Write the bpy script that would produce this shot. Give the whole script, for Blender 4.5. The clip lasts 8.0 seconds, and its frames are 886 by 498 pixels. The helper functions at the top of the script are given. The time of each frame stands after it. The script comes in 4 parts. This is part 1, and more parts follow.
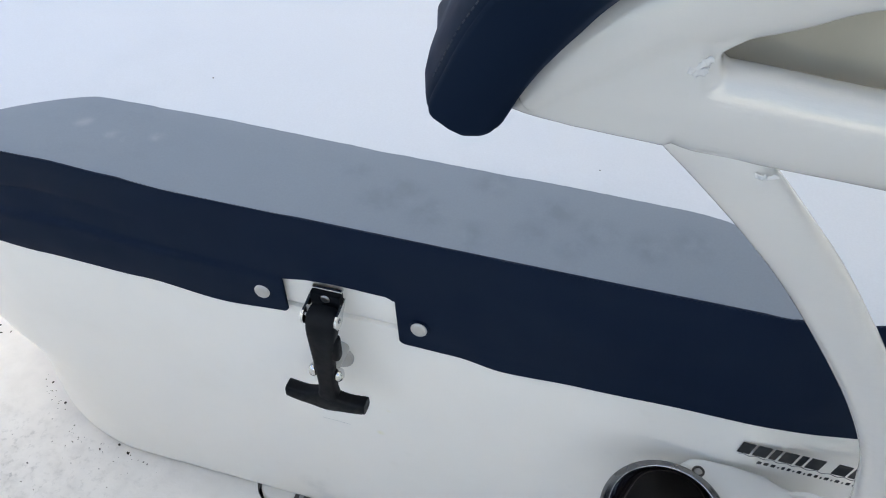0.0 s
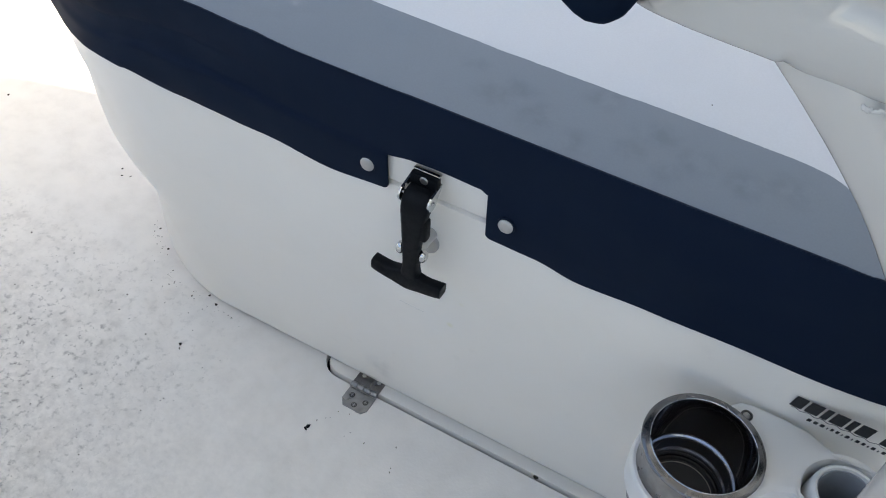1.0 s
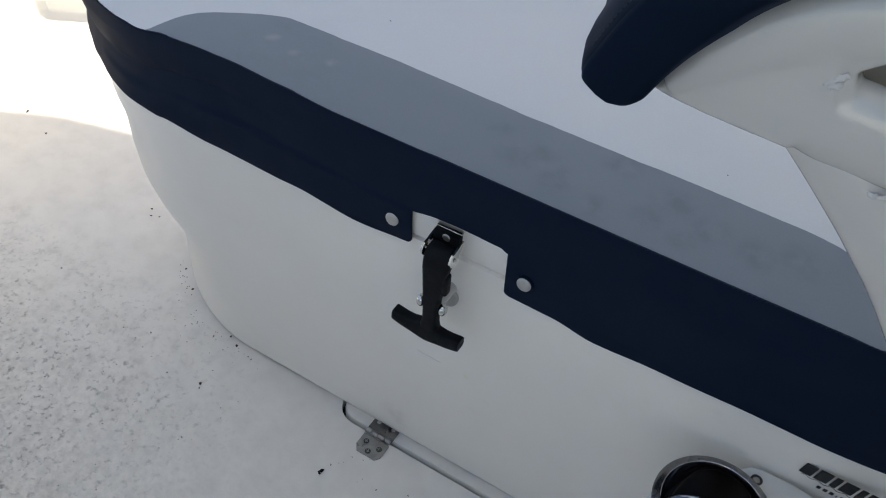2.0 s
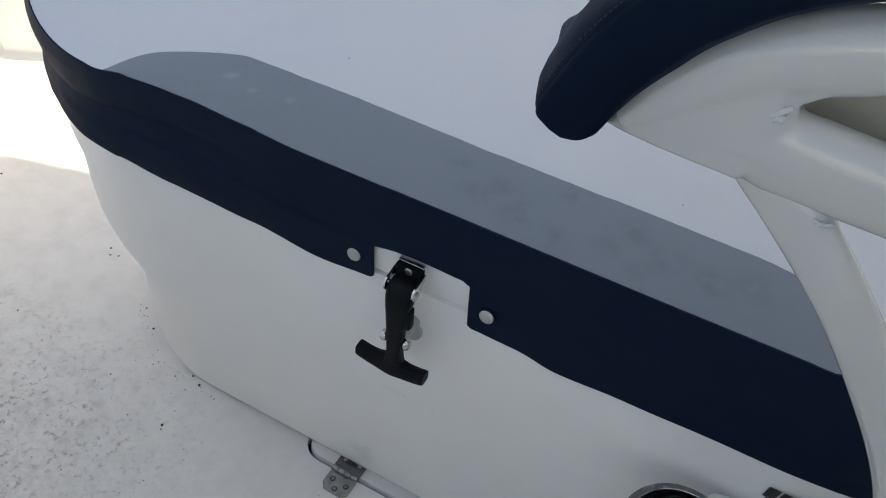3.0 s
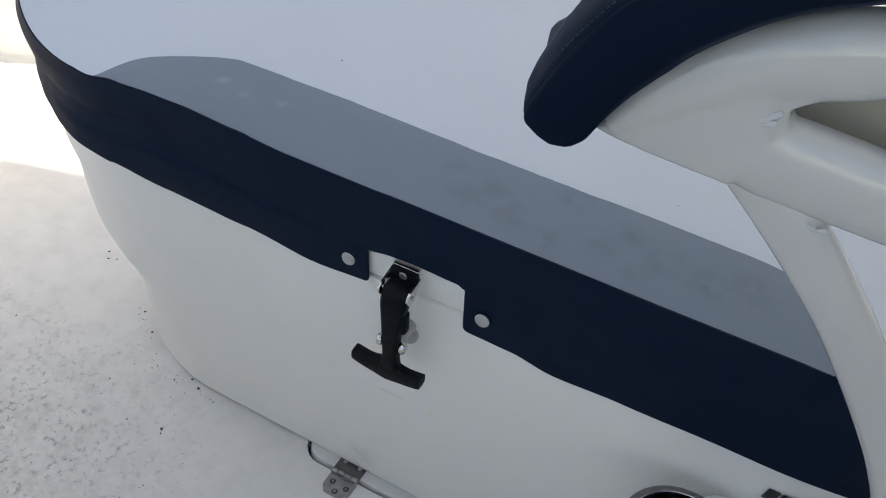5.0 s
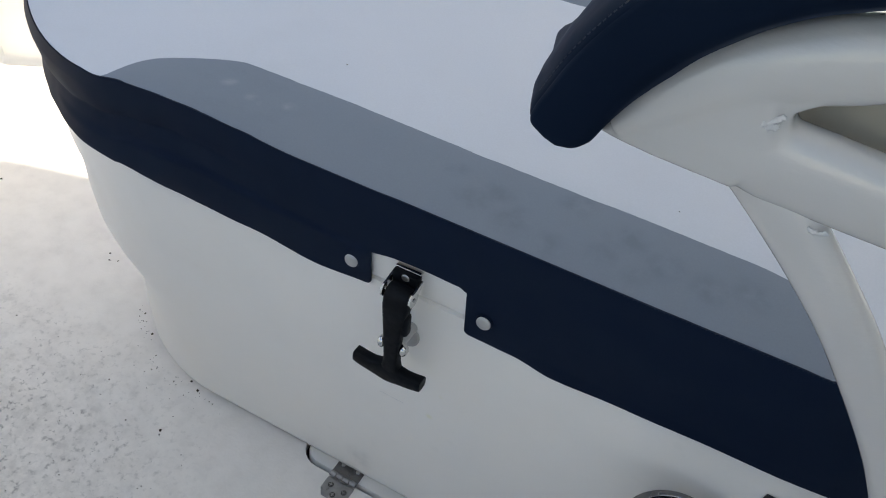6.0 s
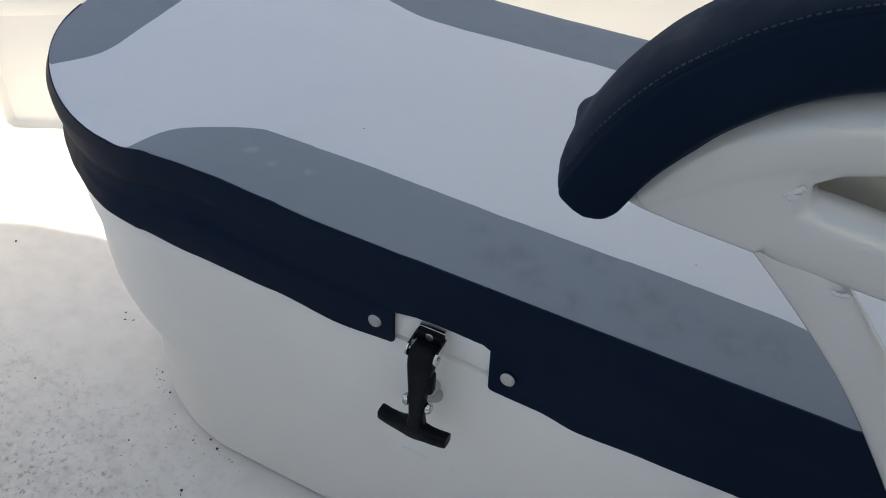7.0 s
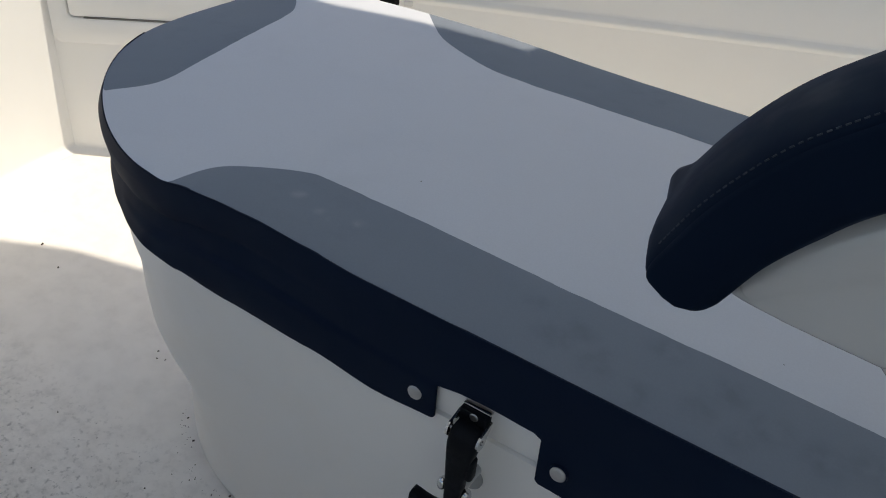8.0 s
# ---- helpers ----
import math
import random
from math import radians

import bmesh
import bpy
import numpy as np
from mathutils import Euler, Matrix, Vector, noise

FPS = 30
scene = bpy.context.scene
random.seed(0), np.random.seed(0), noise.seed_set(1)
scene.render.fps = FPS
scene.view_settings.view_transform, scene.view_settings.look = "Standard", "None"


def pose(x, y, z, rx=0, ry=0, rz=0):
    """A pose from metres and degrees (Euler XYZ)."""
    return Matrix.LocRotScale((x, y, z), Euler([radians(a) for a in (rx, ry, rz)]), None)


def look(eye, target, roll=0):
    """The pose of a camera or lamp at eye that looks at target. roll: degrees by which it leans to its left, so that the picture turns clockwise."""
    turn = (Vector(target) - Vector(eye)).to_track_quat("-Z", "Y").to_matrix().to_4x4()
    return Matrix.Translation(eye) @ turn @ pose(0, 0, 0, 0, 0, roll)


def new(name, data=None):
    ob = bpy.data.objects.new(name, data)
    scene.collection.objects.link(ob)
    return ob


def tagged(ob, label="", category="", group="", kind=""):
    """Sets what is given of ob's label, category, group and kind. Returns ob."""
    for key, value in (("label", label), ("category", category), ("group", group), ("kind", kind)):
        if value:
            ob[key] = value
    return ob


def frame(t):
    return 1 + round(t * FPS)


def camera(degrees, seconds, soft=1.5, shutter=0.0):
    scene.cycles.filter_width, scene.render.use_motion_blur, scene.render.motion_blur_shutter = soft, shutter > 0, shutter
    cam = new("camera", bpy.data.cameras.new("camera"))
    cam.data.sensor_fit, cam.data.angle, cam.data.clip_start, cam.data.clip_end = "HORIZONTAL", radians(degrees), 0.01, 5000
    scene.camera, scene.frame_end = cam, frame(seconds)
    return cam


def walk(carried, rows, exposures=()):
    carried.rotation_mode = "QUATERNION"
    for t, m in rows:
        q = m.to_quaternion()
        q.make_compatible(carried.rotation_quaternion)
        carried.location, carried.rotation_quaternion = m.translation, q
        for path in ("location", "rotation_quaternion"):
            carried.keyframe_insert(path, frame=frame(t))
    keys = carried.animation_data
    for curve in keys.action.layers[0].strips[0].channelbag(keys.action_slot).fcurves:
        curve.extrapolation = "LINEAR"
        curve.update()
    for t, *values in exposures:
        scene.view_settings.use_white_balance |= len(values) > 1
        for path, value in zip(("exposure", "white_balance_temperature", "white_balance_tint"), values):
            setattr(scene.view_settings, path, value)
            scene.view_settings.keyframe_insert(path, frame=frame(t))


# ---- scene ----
cam = camera(56.3, 8.0, 1.05)
PATH = [
    (0, (0.262, -0.475, 1.056), (-0.171, 0.918, -0.313), -0.6),
    (0.2, (0.271, -0.486, 1.056), (-0.191, 0.885, -0.325), -0.0),
    (0.5, (0.28, -0.512, 1.05), (-0.244, 0.802, -0.364), 1.8),
    (0.7, (0.286, -0.523, 1.041), (-0.282, 0.742, -0.4), 3.0),
    (1, (0.283, -0.527, 1.05), (-0.312, 0.69, -0.422), 4.2),
    (1.2, (0.282, -0.523, 1.069), (-0.322, 0.674, -0.415), 4.8),
    (2.3, (0.284, -0.541, 1.077), (-0.403, 0.749, -0.288), 5.0),
    (2.5, (0.287, -0.539, 1.072), (-0.381, 0.775, -0.278), 5.4),
    (3, (0.286, -0.537, 1.081), (-0.342, 0.808, -0.26), 5.7),
    (3.5, (0.284, -0.529, 1.081), (-0.33, 0.812, -0.27), 5.6),
    (4, (0.287, -0.53, 1.082), (-0.322, 0.788, -0.294), 5.2),
    (4.5, (0.288, -0.528, 1.085), (-0.328, 0.788, -0.29), 4.7),
    (4.7, (0.288, -0.522, 1.085), (-0.338, 0.798, -0.281), 4.4),
    (5.8, (0.293, -0.535, 1.082), (-0.345, 0.815, -0.248), 6.2),
    (6, (0.289, -0.535, 1.083), (-0.345, 0.815, -0.249), 5.7),
    (6.5, (0.28, -0.542, 1.099), (-0.364, 0.817, -0.219), 5.2),
    (7, (0.268, -0.547, 1.11), (-0.397, 0.855, -0.152), 3.8),
    (7.5, (0.243, -0.55, 1.09), (-0.486, 0.886, -0.095), 3.6),
    (8, (0.23, -0.49, 1.069), (-0.581, 0.921, -0.094), 5.9),
]
EXPOSURES = ((0.0, 1.97, 7950, 10), (0.5, 1.98, 7950, 10), (1.0, 1.64, 7850, 10), (1.2, 1.55, 7850, 10), (2.5, 1.00, 7800, 10), (3.5, 1.30, 7850, 10), (4.0, 1.30, 7850, 10), (6.0, 1.28, 7850, 10), (7.0, 1.08, 7800, 10), (7.2, 0.86, 7770, 10), (7.5, 0.78, 7750, 10), (8.0, 0.35, 7670, 10))
walk(cam, [(t, look(eye, target, roll)) for t, eye, target, roll in PATH], EXPOSURES)

# ---------- world, sun ----------
SUN_FLAT = Vector((0.829, 0.559, 0.0)).normalized()
SUN_UP = radians(66)
sun_way = (SUN_FLAT * math.cos(SUN_UP) + Vector((0, 0, math.sin(SUN_UP)))).normalized()

world = bpy.data.worlds.new("sky")
scene.world = world
world.use_nodes = True
wn = world.node_tree
sky = wn.nodes.new("ShaderNodeTexSky")
sky.sky_type, sky.sun_disc = "NISHITA", False
sky.sun_elevation, sky.sun_rotation = SUN_UP, math.atan2(SUN_FLAT.x, SUN_FLAT.y)
back = wn.nodes["Background"]
back.inputs["Strength"].default_value = 0.125
wn.links.new(sky.outputs["Color"], back.inputs["Color"])

sun = new("sun", bpy.data.lights.new("sun", "SUN"))
sun.data.energy, sun.data.angle, sun.data.color = 2.75, radians(0.6), (1.0, 0.975, 0.935)
sun.matrix_world = look(sun_way * 20, (0, 0, 0))


# ---------- materials ----------
def material(name):
    m = bpy.data.materials.new(name)
    m.use_nodes = True
    return m, m.node_tree, m.node_tree.nodes["Principled BSDF"]


def ramp(nt, fac, stops):
    n = nt.nodes.new("ShaderNodeValToRGB")
    e = n.color_ramp.elements
    while len(e) < len(stops):
        e.new(0.5)
    for k, (p, c) in enumerate(stops):
        e[k].position, e[k].color = p, (c, c, c, 1) if isinstance(c, float) else (*c, 1)
    nt.links.new(fac, n.inputs["Fac"])
    return n.outputs["Color"]


def noise_tex(nt, scale, detail=3.0, rough=0.55, stretch=None):
    co = nt.nodes.new("ShaderNodeTexCoord").outputs["Object"]
    if stretch:
        mp = nt.nodes.new("ShaderNodeMapping")
        mp.inputs["Scale"].default_value = stretch
        nt.links.new(co, mp.inputs["Vector"])
        co = mp.outputs["Vector"]
    n = nt.nodes.new("ShaderNodeTexNoise")
    n.inputs["Scale"].default_value, n.inputs["Detail"].default_value, n.inputs["Roughness"].default_value = scale, detail, rough
    nt.links.new(co, n.inputs["Vector"])
    return n.outputs["Fac"]


def mixed(nt, fac, a, b, how="MIX"):
    n = nt.nodes.new("ShaderNodeMix")
    n.data_type, n.blend_type = "RGBA", how
    for k, v in ((0, fac), (6, a), (7, b)):
        sock = n.inputs[k]
        if isinstance(v, (float, int)):
            sock.default_value = v if k == 0 else (v, v, v, 1)
        elif isinstance(v, tuple):
            sock.default_value = (*v, 1)
        else:
            nt.links.new(v, sock)
    return n.outputs[2]


def bumped(nt, bsdf, heights):
    """Relief from (height output, strength, distance) rows, chained."""
    last = None
    for h, strength, dist in heights:
        b = nt.nodes.new("ShaderNodeBump")
        b.inputs["Strength"].default_value, b.inputs["Distance"].default_value = strength, dist
        nt.links.new(h, b.inputs["Height"])
        if last:
            nt.links.new(last, b.inputs["Normal"])
        last = b.outputs["Normal"]
    nt.links.new(last, bsdf.inputs["Normal"])


def gelcoat(name, tone, rough=0.28, grime=0.12, grime_tone=(0.55, 0.53, 0.47), ripple=0.0):
    m, nt, b = material(name)
    big = ramp(nt, noise_tex(nt, 3.5, 4), ((0.45, 0.0), (0.75, 1.0)))
    spots = ramp(nt, noise_tex(nt, 38, 3), ((0.66, 0.0), (0.76, 1.0)))
    c = mixed(nt, mixed(nt, grime, 0.0, big), tone, grime_tone)
    if grime > 0.06:
        c = mixed(nt, mixed(nt, grime * 0.5, 0.0, spots), c, grime_tone)
    nt.links.new(c, b.inputs["Base Color"])
    r = ramp(nt, noise_tex(nt, 14, 3), ((0.3, rough * (0.8 if grime > 0.06 else 0.97)), (0.75, rough * (1.45 if grime > 0.06 else 1.12))))
    nt.links.new(r, b.inputs["Roughness"])
    relief = [(noise_tex(nt, 9, 2), 0.12, 0.004), (noise_tex(nt, 320, 2), 0.03, 0.0006)]
    if ripple:
        relief += [(noise_tex(nt, 34, 3), ripple, 0.002), (noise_tex(nt, 60, 4, 0.65, (1.0, 1.0, 4.5)), ripple * 0.6, 0.0012)]
    bumped(nt, b, relief)
    return m


def cloth(name, tone, stain, amount, rough=0.75, weave=1400, gloss=0.22, cloud_scale=16):
    m, nt, b = material(name)
    cloud = ramp(nt, noise_tex(nt, cloud_scale, 4, 0.6), ((0.5, 0.0), (0.70, 1.0)))
    patch = ramp(nt, noise_tex(nt, 2.6, 2), ((0.42, 0.0), (0.62, 1.0)))
    c = mixed(nt, mixed(nt, 1.0, cloud, patch, "MULTIPLY"), tone, stain)
    c = mixed(nt, amount, tone, c)
    fine = ramp(nt, noise_tex(nt, 500, 2), ((0.3, 0.98), (0.7, 1.02)))
    c = mixed(nt, 1.0, c, fine, "MULTIPLY")
    nt.links.new(c, b.inputs["Base Color"])
    b.inputs["Roughness"].default_value = rough
    b.inputs["Specular IOR Level"].default_value = gloss
    bumped(nt, b, ((noise_tex(nt, 7, 2), 0.25, 0.004), (noise_tex(nt, weave, 1), 0.035, 0.0003)))
    return m


def mark(mat, spots, tone, amount, warp=45):
    """Soiled or bleached blots with ragged edges at (x, y, z, radius) spots of a material."""
    nt = mat.node_tree
    socket = nt.nodes["Principled BSDF"].inputs["Base Color"]
    before = socket.links[0].from_socket
    co = nt.nodes.new("ShaderNodeTexCoord").outputs["Object"]
    ragged = nt.nodes.new("ShaderNodeTexNoise")
    ragged.inputs["Scale"].default_value, ragged.inputs["Detail"].default_value = warp, 4
    nt.links.new(co, ragged.inputs["Vector"])
    total = 0.0
    for x, y, z, r in spots:
        away = nt.nodes.new("ShaderNodeVectorMath")
        away.operation, away.inputs[1].default_value = "DISTANCE", (x, y, z)
        nt.links.new(co, away.inputs[0])
        near = nt.nodes.new("ShaderNodeMapRange")
        near.interpolation_type = "SMOOTHSTEP"
        near.inputs["From Min"].default_value, near.inputs["From Max"].default_value = r, r * 0.15
        nt.links.new(away.outputs["Value"], near.inputs["Value"])
        total = mixed(nt, 1.0, total, near.outputs[0], "LIGHTEN")
    patchy = mixed(nt, 1.0, total, ramp(nt, ragged.outputs["Fac"], ((0.36, 0.0), (0.62, 1.0))), "MULTIPLY")
    nt.links.new(mixed(nt, mixed(nt, 1.0, patchy, amount, "MULTIPLY"), before, tone), socket)


STAINS = ((0.048, 0.034, 0.602, 0.030), (0.066, 0.050, 0.602, 0.027), (0.092, 0.026, 0.602, 0.030), (0.133, 0.012, 0.602, 0.025), (0.136, 0.079, 0.602, 0.027), (0.195, 0.056, 0.602, 0.030),
          (0.180, 0.027, 0.602, 0.022), (0.235, 0.042, 0.602, 0.027), (0.216, 0.019, 0.602, 0.020), (0.277, 0.036, 0.602, 0.027), (0.311, 0.050, 0.602, 0.030), (0.016, 0.062, 0.602, 0.018))
PALE_MARKS = ((-0.226, 0.049, 0.606, 0.011), (-0.183, 0.057, 0.606, 0.012), (-0.264, 0.060, 0.606, 0.014), (-0.210, 0.044, 0.606, 0.007))


def plain(name, tone, rough, metal=0.0, relief=0.05, scale=200, vary=0.1):
    m, nt, b = material(name)
    v = ramp(nt, noise_tex(nt, scale * 0.2, 3), ((0.3, 1.0 - vary), (0.7, 1.0 + vary)))
    nt.links.new(mixed(nt, 1.0, tone, v, "MULTIPLY"), b.inputs["Base Color"])
    nt.links.new(ramp(nt, noise_tex(nt, scale * 0.35, 3), ((0.3, rough * 0.75), (0.7, rough * 1.3))), b.inputs["Roughness"])
    b.inputs["Metallic"].default_value = metal
    bumped(nt, b, ((noise_tex(nt, scale, 3), relief, 0.001),))
    return m


M_COOLER = gelcoat("moulded_white_shell", (0.92, 0.885, 0.825), 0.36, 0.10)
M_LINER = gelcoat("cream_gelcoat", (0.87, 0.87, 0.845), 0.3, 0.05)
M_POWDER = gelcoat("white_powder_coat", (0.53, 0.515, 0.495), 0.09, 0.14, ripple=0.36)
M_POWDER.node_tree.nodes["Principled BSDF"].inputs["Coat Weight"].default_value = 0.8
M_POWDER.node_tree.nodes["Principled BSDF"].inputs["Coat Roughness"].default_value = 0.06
M_BEAD = gelcoat("glossy_weld_paint", (0.56, 0.55, 0.54), 0.05, 0.04)
M_TRAY = gelcoat("white_plastic", (0.75, 0.745, 0.73), 0.35, 0.10)
M_LID = gelcoat("greyish_white_gelcoat", (0.72, 0.70, 0.66), 0.35, 0.08)
M_ROOF = gelcoat("roof_underside", (0.78, 0.78, 0.76), 0.45, 0.05)
M_WHITE = cloth("white_marine_vinyl", (0.61, 0.63, 0.665), (0.53, 0.55, 0.58), 0.35)
M_GREY = cloth("grey_marine_vinyl", (0.200, 0.229, 0.268), (0.182, 0.208, 0.243), 0.8, cloud_scale=30)
mark(M_GREY, STAINS, (0.132, 0.153, 0.180), 0.42, 48)
mark(M_GREY, PALE_MARKS, (0.42, 0.44, 0.47), 0.26, 70)
mark(M_COOLER, ((-0.083, 0.045, 0.062, 0.030), (-0.078, 0.045, 0.040, 0.022)), (0.50, 0.49, 0.46), 0.28)
mark(M_COOLER, ((0.030, 0.025, 0.256, 0.007), (0.045, 0.02, 0.31, 0.005)), (0.80, 0.76, 0.42), 0.35)
M_NAVY = cloth("navy_marine_vinyl", (0.0071, 0.0135, 0.0282), (0.0093, 0.0165, 0.0318), 0.6, 0.62, gloss=0.09)
M_NAVY.node_tree.nodes["Principled BSDF"].inputs["Specular Tint"].default_value = (0.35, 0.52, 1.0, 1)
M_CUSHION = plain("navy_upholstery", (0.0054, 0.0108, 0.0222), 0.6, 0.0, 0.02, 60, 0.06)
cushion = M_CUSHION.node_tree.nodes["Principled BSDF"]
cushion.inputs["Specular IOR Level"].default_value = 0.02
cushion.inputs["Specular Tint"].default_value = (0.35, 0.52, 1.0, 1)
cushion.inputs["Sheen Weight"].default_value, cushion.inputs["Sheen Roughness"].default_value = 0.05, 0.4
cushion.inputs["Sheen Tint"].default_value = (0.40, 0.55, 1.0, 1)
M_THREAD = plain("pale_thread", (0.021, 0.030, 0.047), 0.8)
M_BEIGE = plain("beige_backing", (0.44, 0.40, 0.325), 0.7, 0.0, 0.2, 90)
M_STEEL = plain("polished_stainless", (0.42, 0.41, 0.41), 0.12, 1.0, 0.02, 60)
M_CUP = plain("dark_polished_stainless", (0.40, 0.40, 0.42), 0.075, 1.0, 0.01, 130, 0.03)
M_BRUSHED = plain("satin_stainless", (0.36, 0.35, 0.34), 0.34, 1.0, 0.08, 300, 0.2)
M_CHROME = plain("bright_chrome", (0.66, 0.66, 0.65), 0.16, 1.0, 0.03, 120, 0.05)
# darkened steel; on the cup's rim the tone stands in for dark reflections
M_RIM = plain("darkened_polished_stainless", (0.20, 0.195, 0.195), 0.24, 1.0, 0.01, 130, 0.05)
M_BORE_SHADE = plain("grey_bore_shade", (0.30, 0.32, 0.35), 0.5)
M_GAP_STRIP = plain("grey_door_gap", (0.16, 0.155, 0.145), 0.8)
M_SCREW = plain("grimy_steel", (0.10, 0.095, 0.09), 0.4, 1.0, 0.1, 300, 0.3)
M_SNAP = plain("nickel_cap", (0.47, 0.47, 0.46), 0.42, 0.75, 0.05, 200)
M_RUBBER = plain("black_rubber", (0.0034, 0.0042, 0.0058), 0.5, 0.0, 0.08, 500, 0.25)
M_RUBBER.node_tree.nodes["Principled BSDF"].inputs["Specular IOR Level"].default_value = 0.15
M_BLACK = plain("black_pad", (0.005, 0.007, 0.011), 0.35)
M_INK = plain("black_print", (0.012, 0.012, 0.014), 0.5)
M_GRIT = plain("dark_grit", (0.045, 0.036, 0.024), 0.9, 0.0, 0.4, 900, 0.4)
M_SHADOWGAP = plain("dark_gasket_and_shadow", (0.02, 0.02, 0.02), 0.8)


def deck_material():
    m, nt, b = material("non_skid_gelcoat")
    base = (0.86, 0.83, 0.785)
    soil = (0.30, 0.28, 0.245)
    # scuffed dirt caught in the non-skid, heaviest on the walkway side
    where = ramp(nt, noise_tex(nt, 2.3, 3, 0.6), ((0.30, 0.15), (0.52, 1.0)))
    fleck = ramp(nt, noise_tex(nt, 55, 3, 0.6), ((0.44, 0.0), (0.66, 0.62)))
    blot = ramp(nt, noise_tex(nt, 20, 3, 0.55), ((0.38, 0.0), (0.64, 1.0)))
    gate = mixed(nt, 1.0, where, blot, "MULTIPLY")
    co = nt.nodes.new("ShaderNodeTexCoord").outputs["Object"]
    sep = nt.nodes.new("ShaderNodeSeparateXYZ")
    nt.links.new(co, sep.inputs[0])
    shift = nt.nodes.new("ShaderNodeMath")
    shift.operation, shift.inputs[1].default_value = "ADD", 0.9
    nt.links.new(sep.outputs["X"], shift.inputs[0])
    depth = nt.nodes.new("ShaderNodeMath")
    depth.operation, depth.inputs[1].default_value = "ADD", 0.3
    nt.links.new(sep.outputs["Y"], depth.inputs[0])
    walk_band = mixed(nt, 1.0, ramp(nt, depth.outputs[0], ((0.18, 1.0), (0.40, 0.10))), ramp(nt, shift.outputs[0], ((0.25, 1.0), (0.62, 0.1))), "MULTIPLY")
    mask = mixed(nt, 1.0, mixed(nt, 1.0, gate, fleck, "MULTIPLY"), walk_band, "MULTIPLY")
    faint = mixed(nt, 0.10, 0.0, blot)
    c = mixed(nt, faint, base, (0.42, 0.40, 0.36))
    c = mixed(nt, mask, c, soil)
    # grey grime with paler pores on the walkway; its -y ramp paints in shade
    shade_ramp = ramp(nt, depth.outputs[0], ((0.0, 1.0), (0.34, 0.0)))
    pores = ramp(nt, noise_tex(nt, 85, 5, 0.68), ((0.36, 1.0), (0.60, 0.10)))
    grime_and_shade = mixed(nt, 1.0, mixed(nt, 1.0, shade_ramp, pores, "MULTIPLY"), ramp(nt, shift.outputs[0], ((0.2, 0.62), (0.85, 0.10))), "MULTIPLY")
    c = mixed(nt, mixed(nt, 0.88, 0.0, grime_and_shade), c, (0.38, 0.365, 0.34))
    # dark flecks of dirt packed in the pattern
    spots = ramp(nt, noise_tex(nt, 95, 4, 0.62), ((0.54, 0.0), (0.72, 1.0)))
    dense = ramp(nt, noise_tex(nt, 11, 3, 0.6), ((0.36, 0.30), (0.56, 1.0)))
    reach = mixed(nt, 1.0, ramp(nt, depth.outputs[0], ((0.16, 1.0), (0.40, 0.0))), ramp(nt, shift.outputs[0], ((0.36, 1.0), (0.66, 0.0))), "MULTIPLY")
    c = mixed(nt, mixed(nt, 1.0, mixed(nt, 1.0, spots, dense, "MULTIPLY"), reach, "MULTIPLY"), c, (0.12, 0.115, 0.10))
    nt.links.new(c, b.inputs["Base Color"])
    nt.links.new(ramp(nt, noise_tex(nt, 12, 3), ((0.3, 0.38), (0.7, 0.6))), b.inputs["Roughness"])
    bumped(nt, b, ((noise_tex(nt, 240, 2), 0.22, 0.0012), (noise_tex(nt, 5, 2), 0.1, 0.004)))
    return m


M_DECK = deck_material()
M_GROUND = plain("pale_concrete", (0.30, 0.29, 0.27), 0.9, 0.0, 0.3, 20, 0.2)


# ---------- mesh helpers ----------
def finish(bm, name, mat, smooth=True, sharp=40):
    me = bpy.data.meshes.new(name)
    bmesh.ops.recalc_face_normals(bm, faces=bm.faces)
    bm.to_mesh(me)
    bm.free()
    me.materials.append(mat)
    if smooth:
        me.polygons.foreach_set("use_smooth", [True] * len(me.polygons))
        me.set_sharp_from_angle(angle=radians(sharp))
    return me


def part(name, bm, mat, parent, label="", smooth=True, sharp=40):
    ob = new(name, finish(bm, name, mat, smooth, sharp))
    ob.parent = parent
    if parent is not None:
        ob.matrix_parent_inverse = parent.matrix_world.inverted()
    return tagged(ob, label)


def thing(name, at, label, category, group="", kind=""):
    ob = new(name)
    ob.empty_display_size = 0.05
    ob.location = at
    bpy.context.view_layer.update()
    return tagged(ob, label, category, group, kind)


def solid(name, bm, mat, label, category="", kind="", smooth=True, sharp=40):
    return tagged(new(name, finish(bm, name, mat, smooth, sharp)), label, category, "", kind)


def spline(pts, n):
    """n points evenly along a smooth curve through pts."""
    p = [Vector(q) for q in pts]
    p = [p[0] * 2 - p[1], *p, p[-1] * 2 - p[-2]]
    fine = []
    for k in range(1, len(p) - 2):
        a, b, c, d = p[k - 1:k + 3]
        for s in range(24):
            t = s / 24
            fine.append(0.5 * (2 * b + (c - a) * t + (2 * a - 5 * b + 4 * c - d) * t * t + (3 * b - a - 3 * c + d) * t ** 3))
    fine.append(p[-2])
    gone = [0.0]
    for a, b in zip(fine, fine[1:]):
        gone.append(gone[-1] + (b - a).length)
    out, k = [], 0
    for i in range(n):
        s = gone[-1] * i / (n - 1)
        while k < len(gone) - 2 and gone[k + 1] < s:
            k += 1
        f = (s - gone[k]) / max(gone[k + 1] - gone[k], 1e-9)
        out.append(fine[k].lerp(fine[k + 1], min(max(f, 0), 1)))
    return out


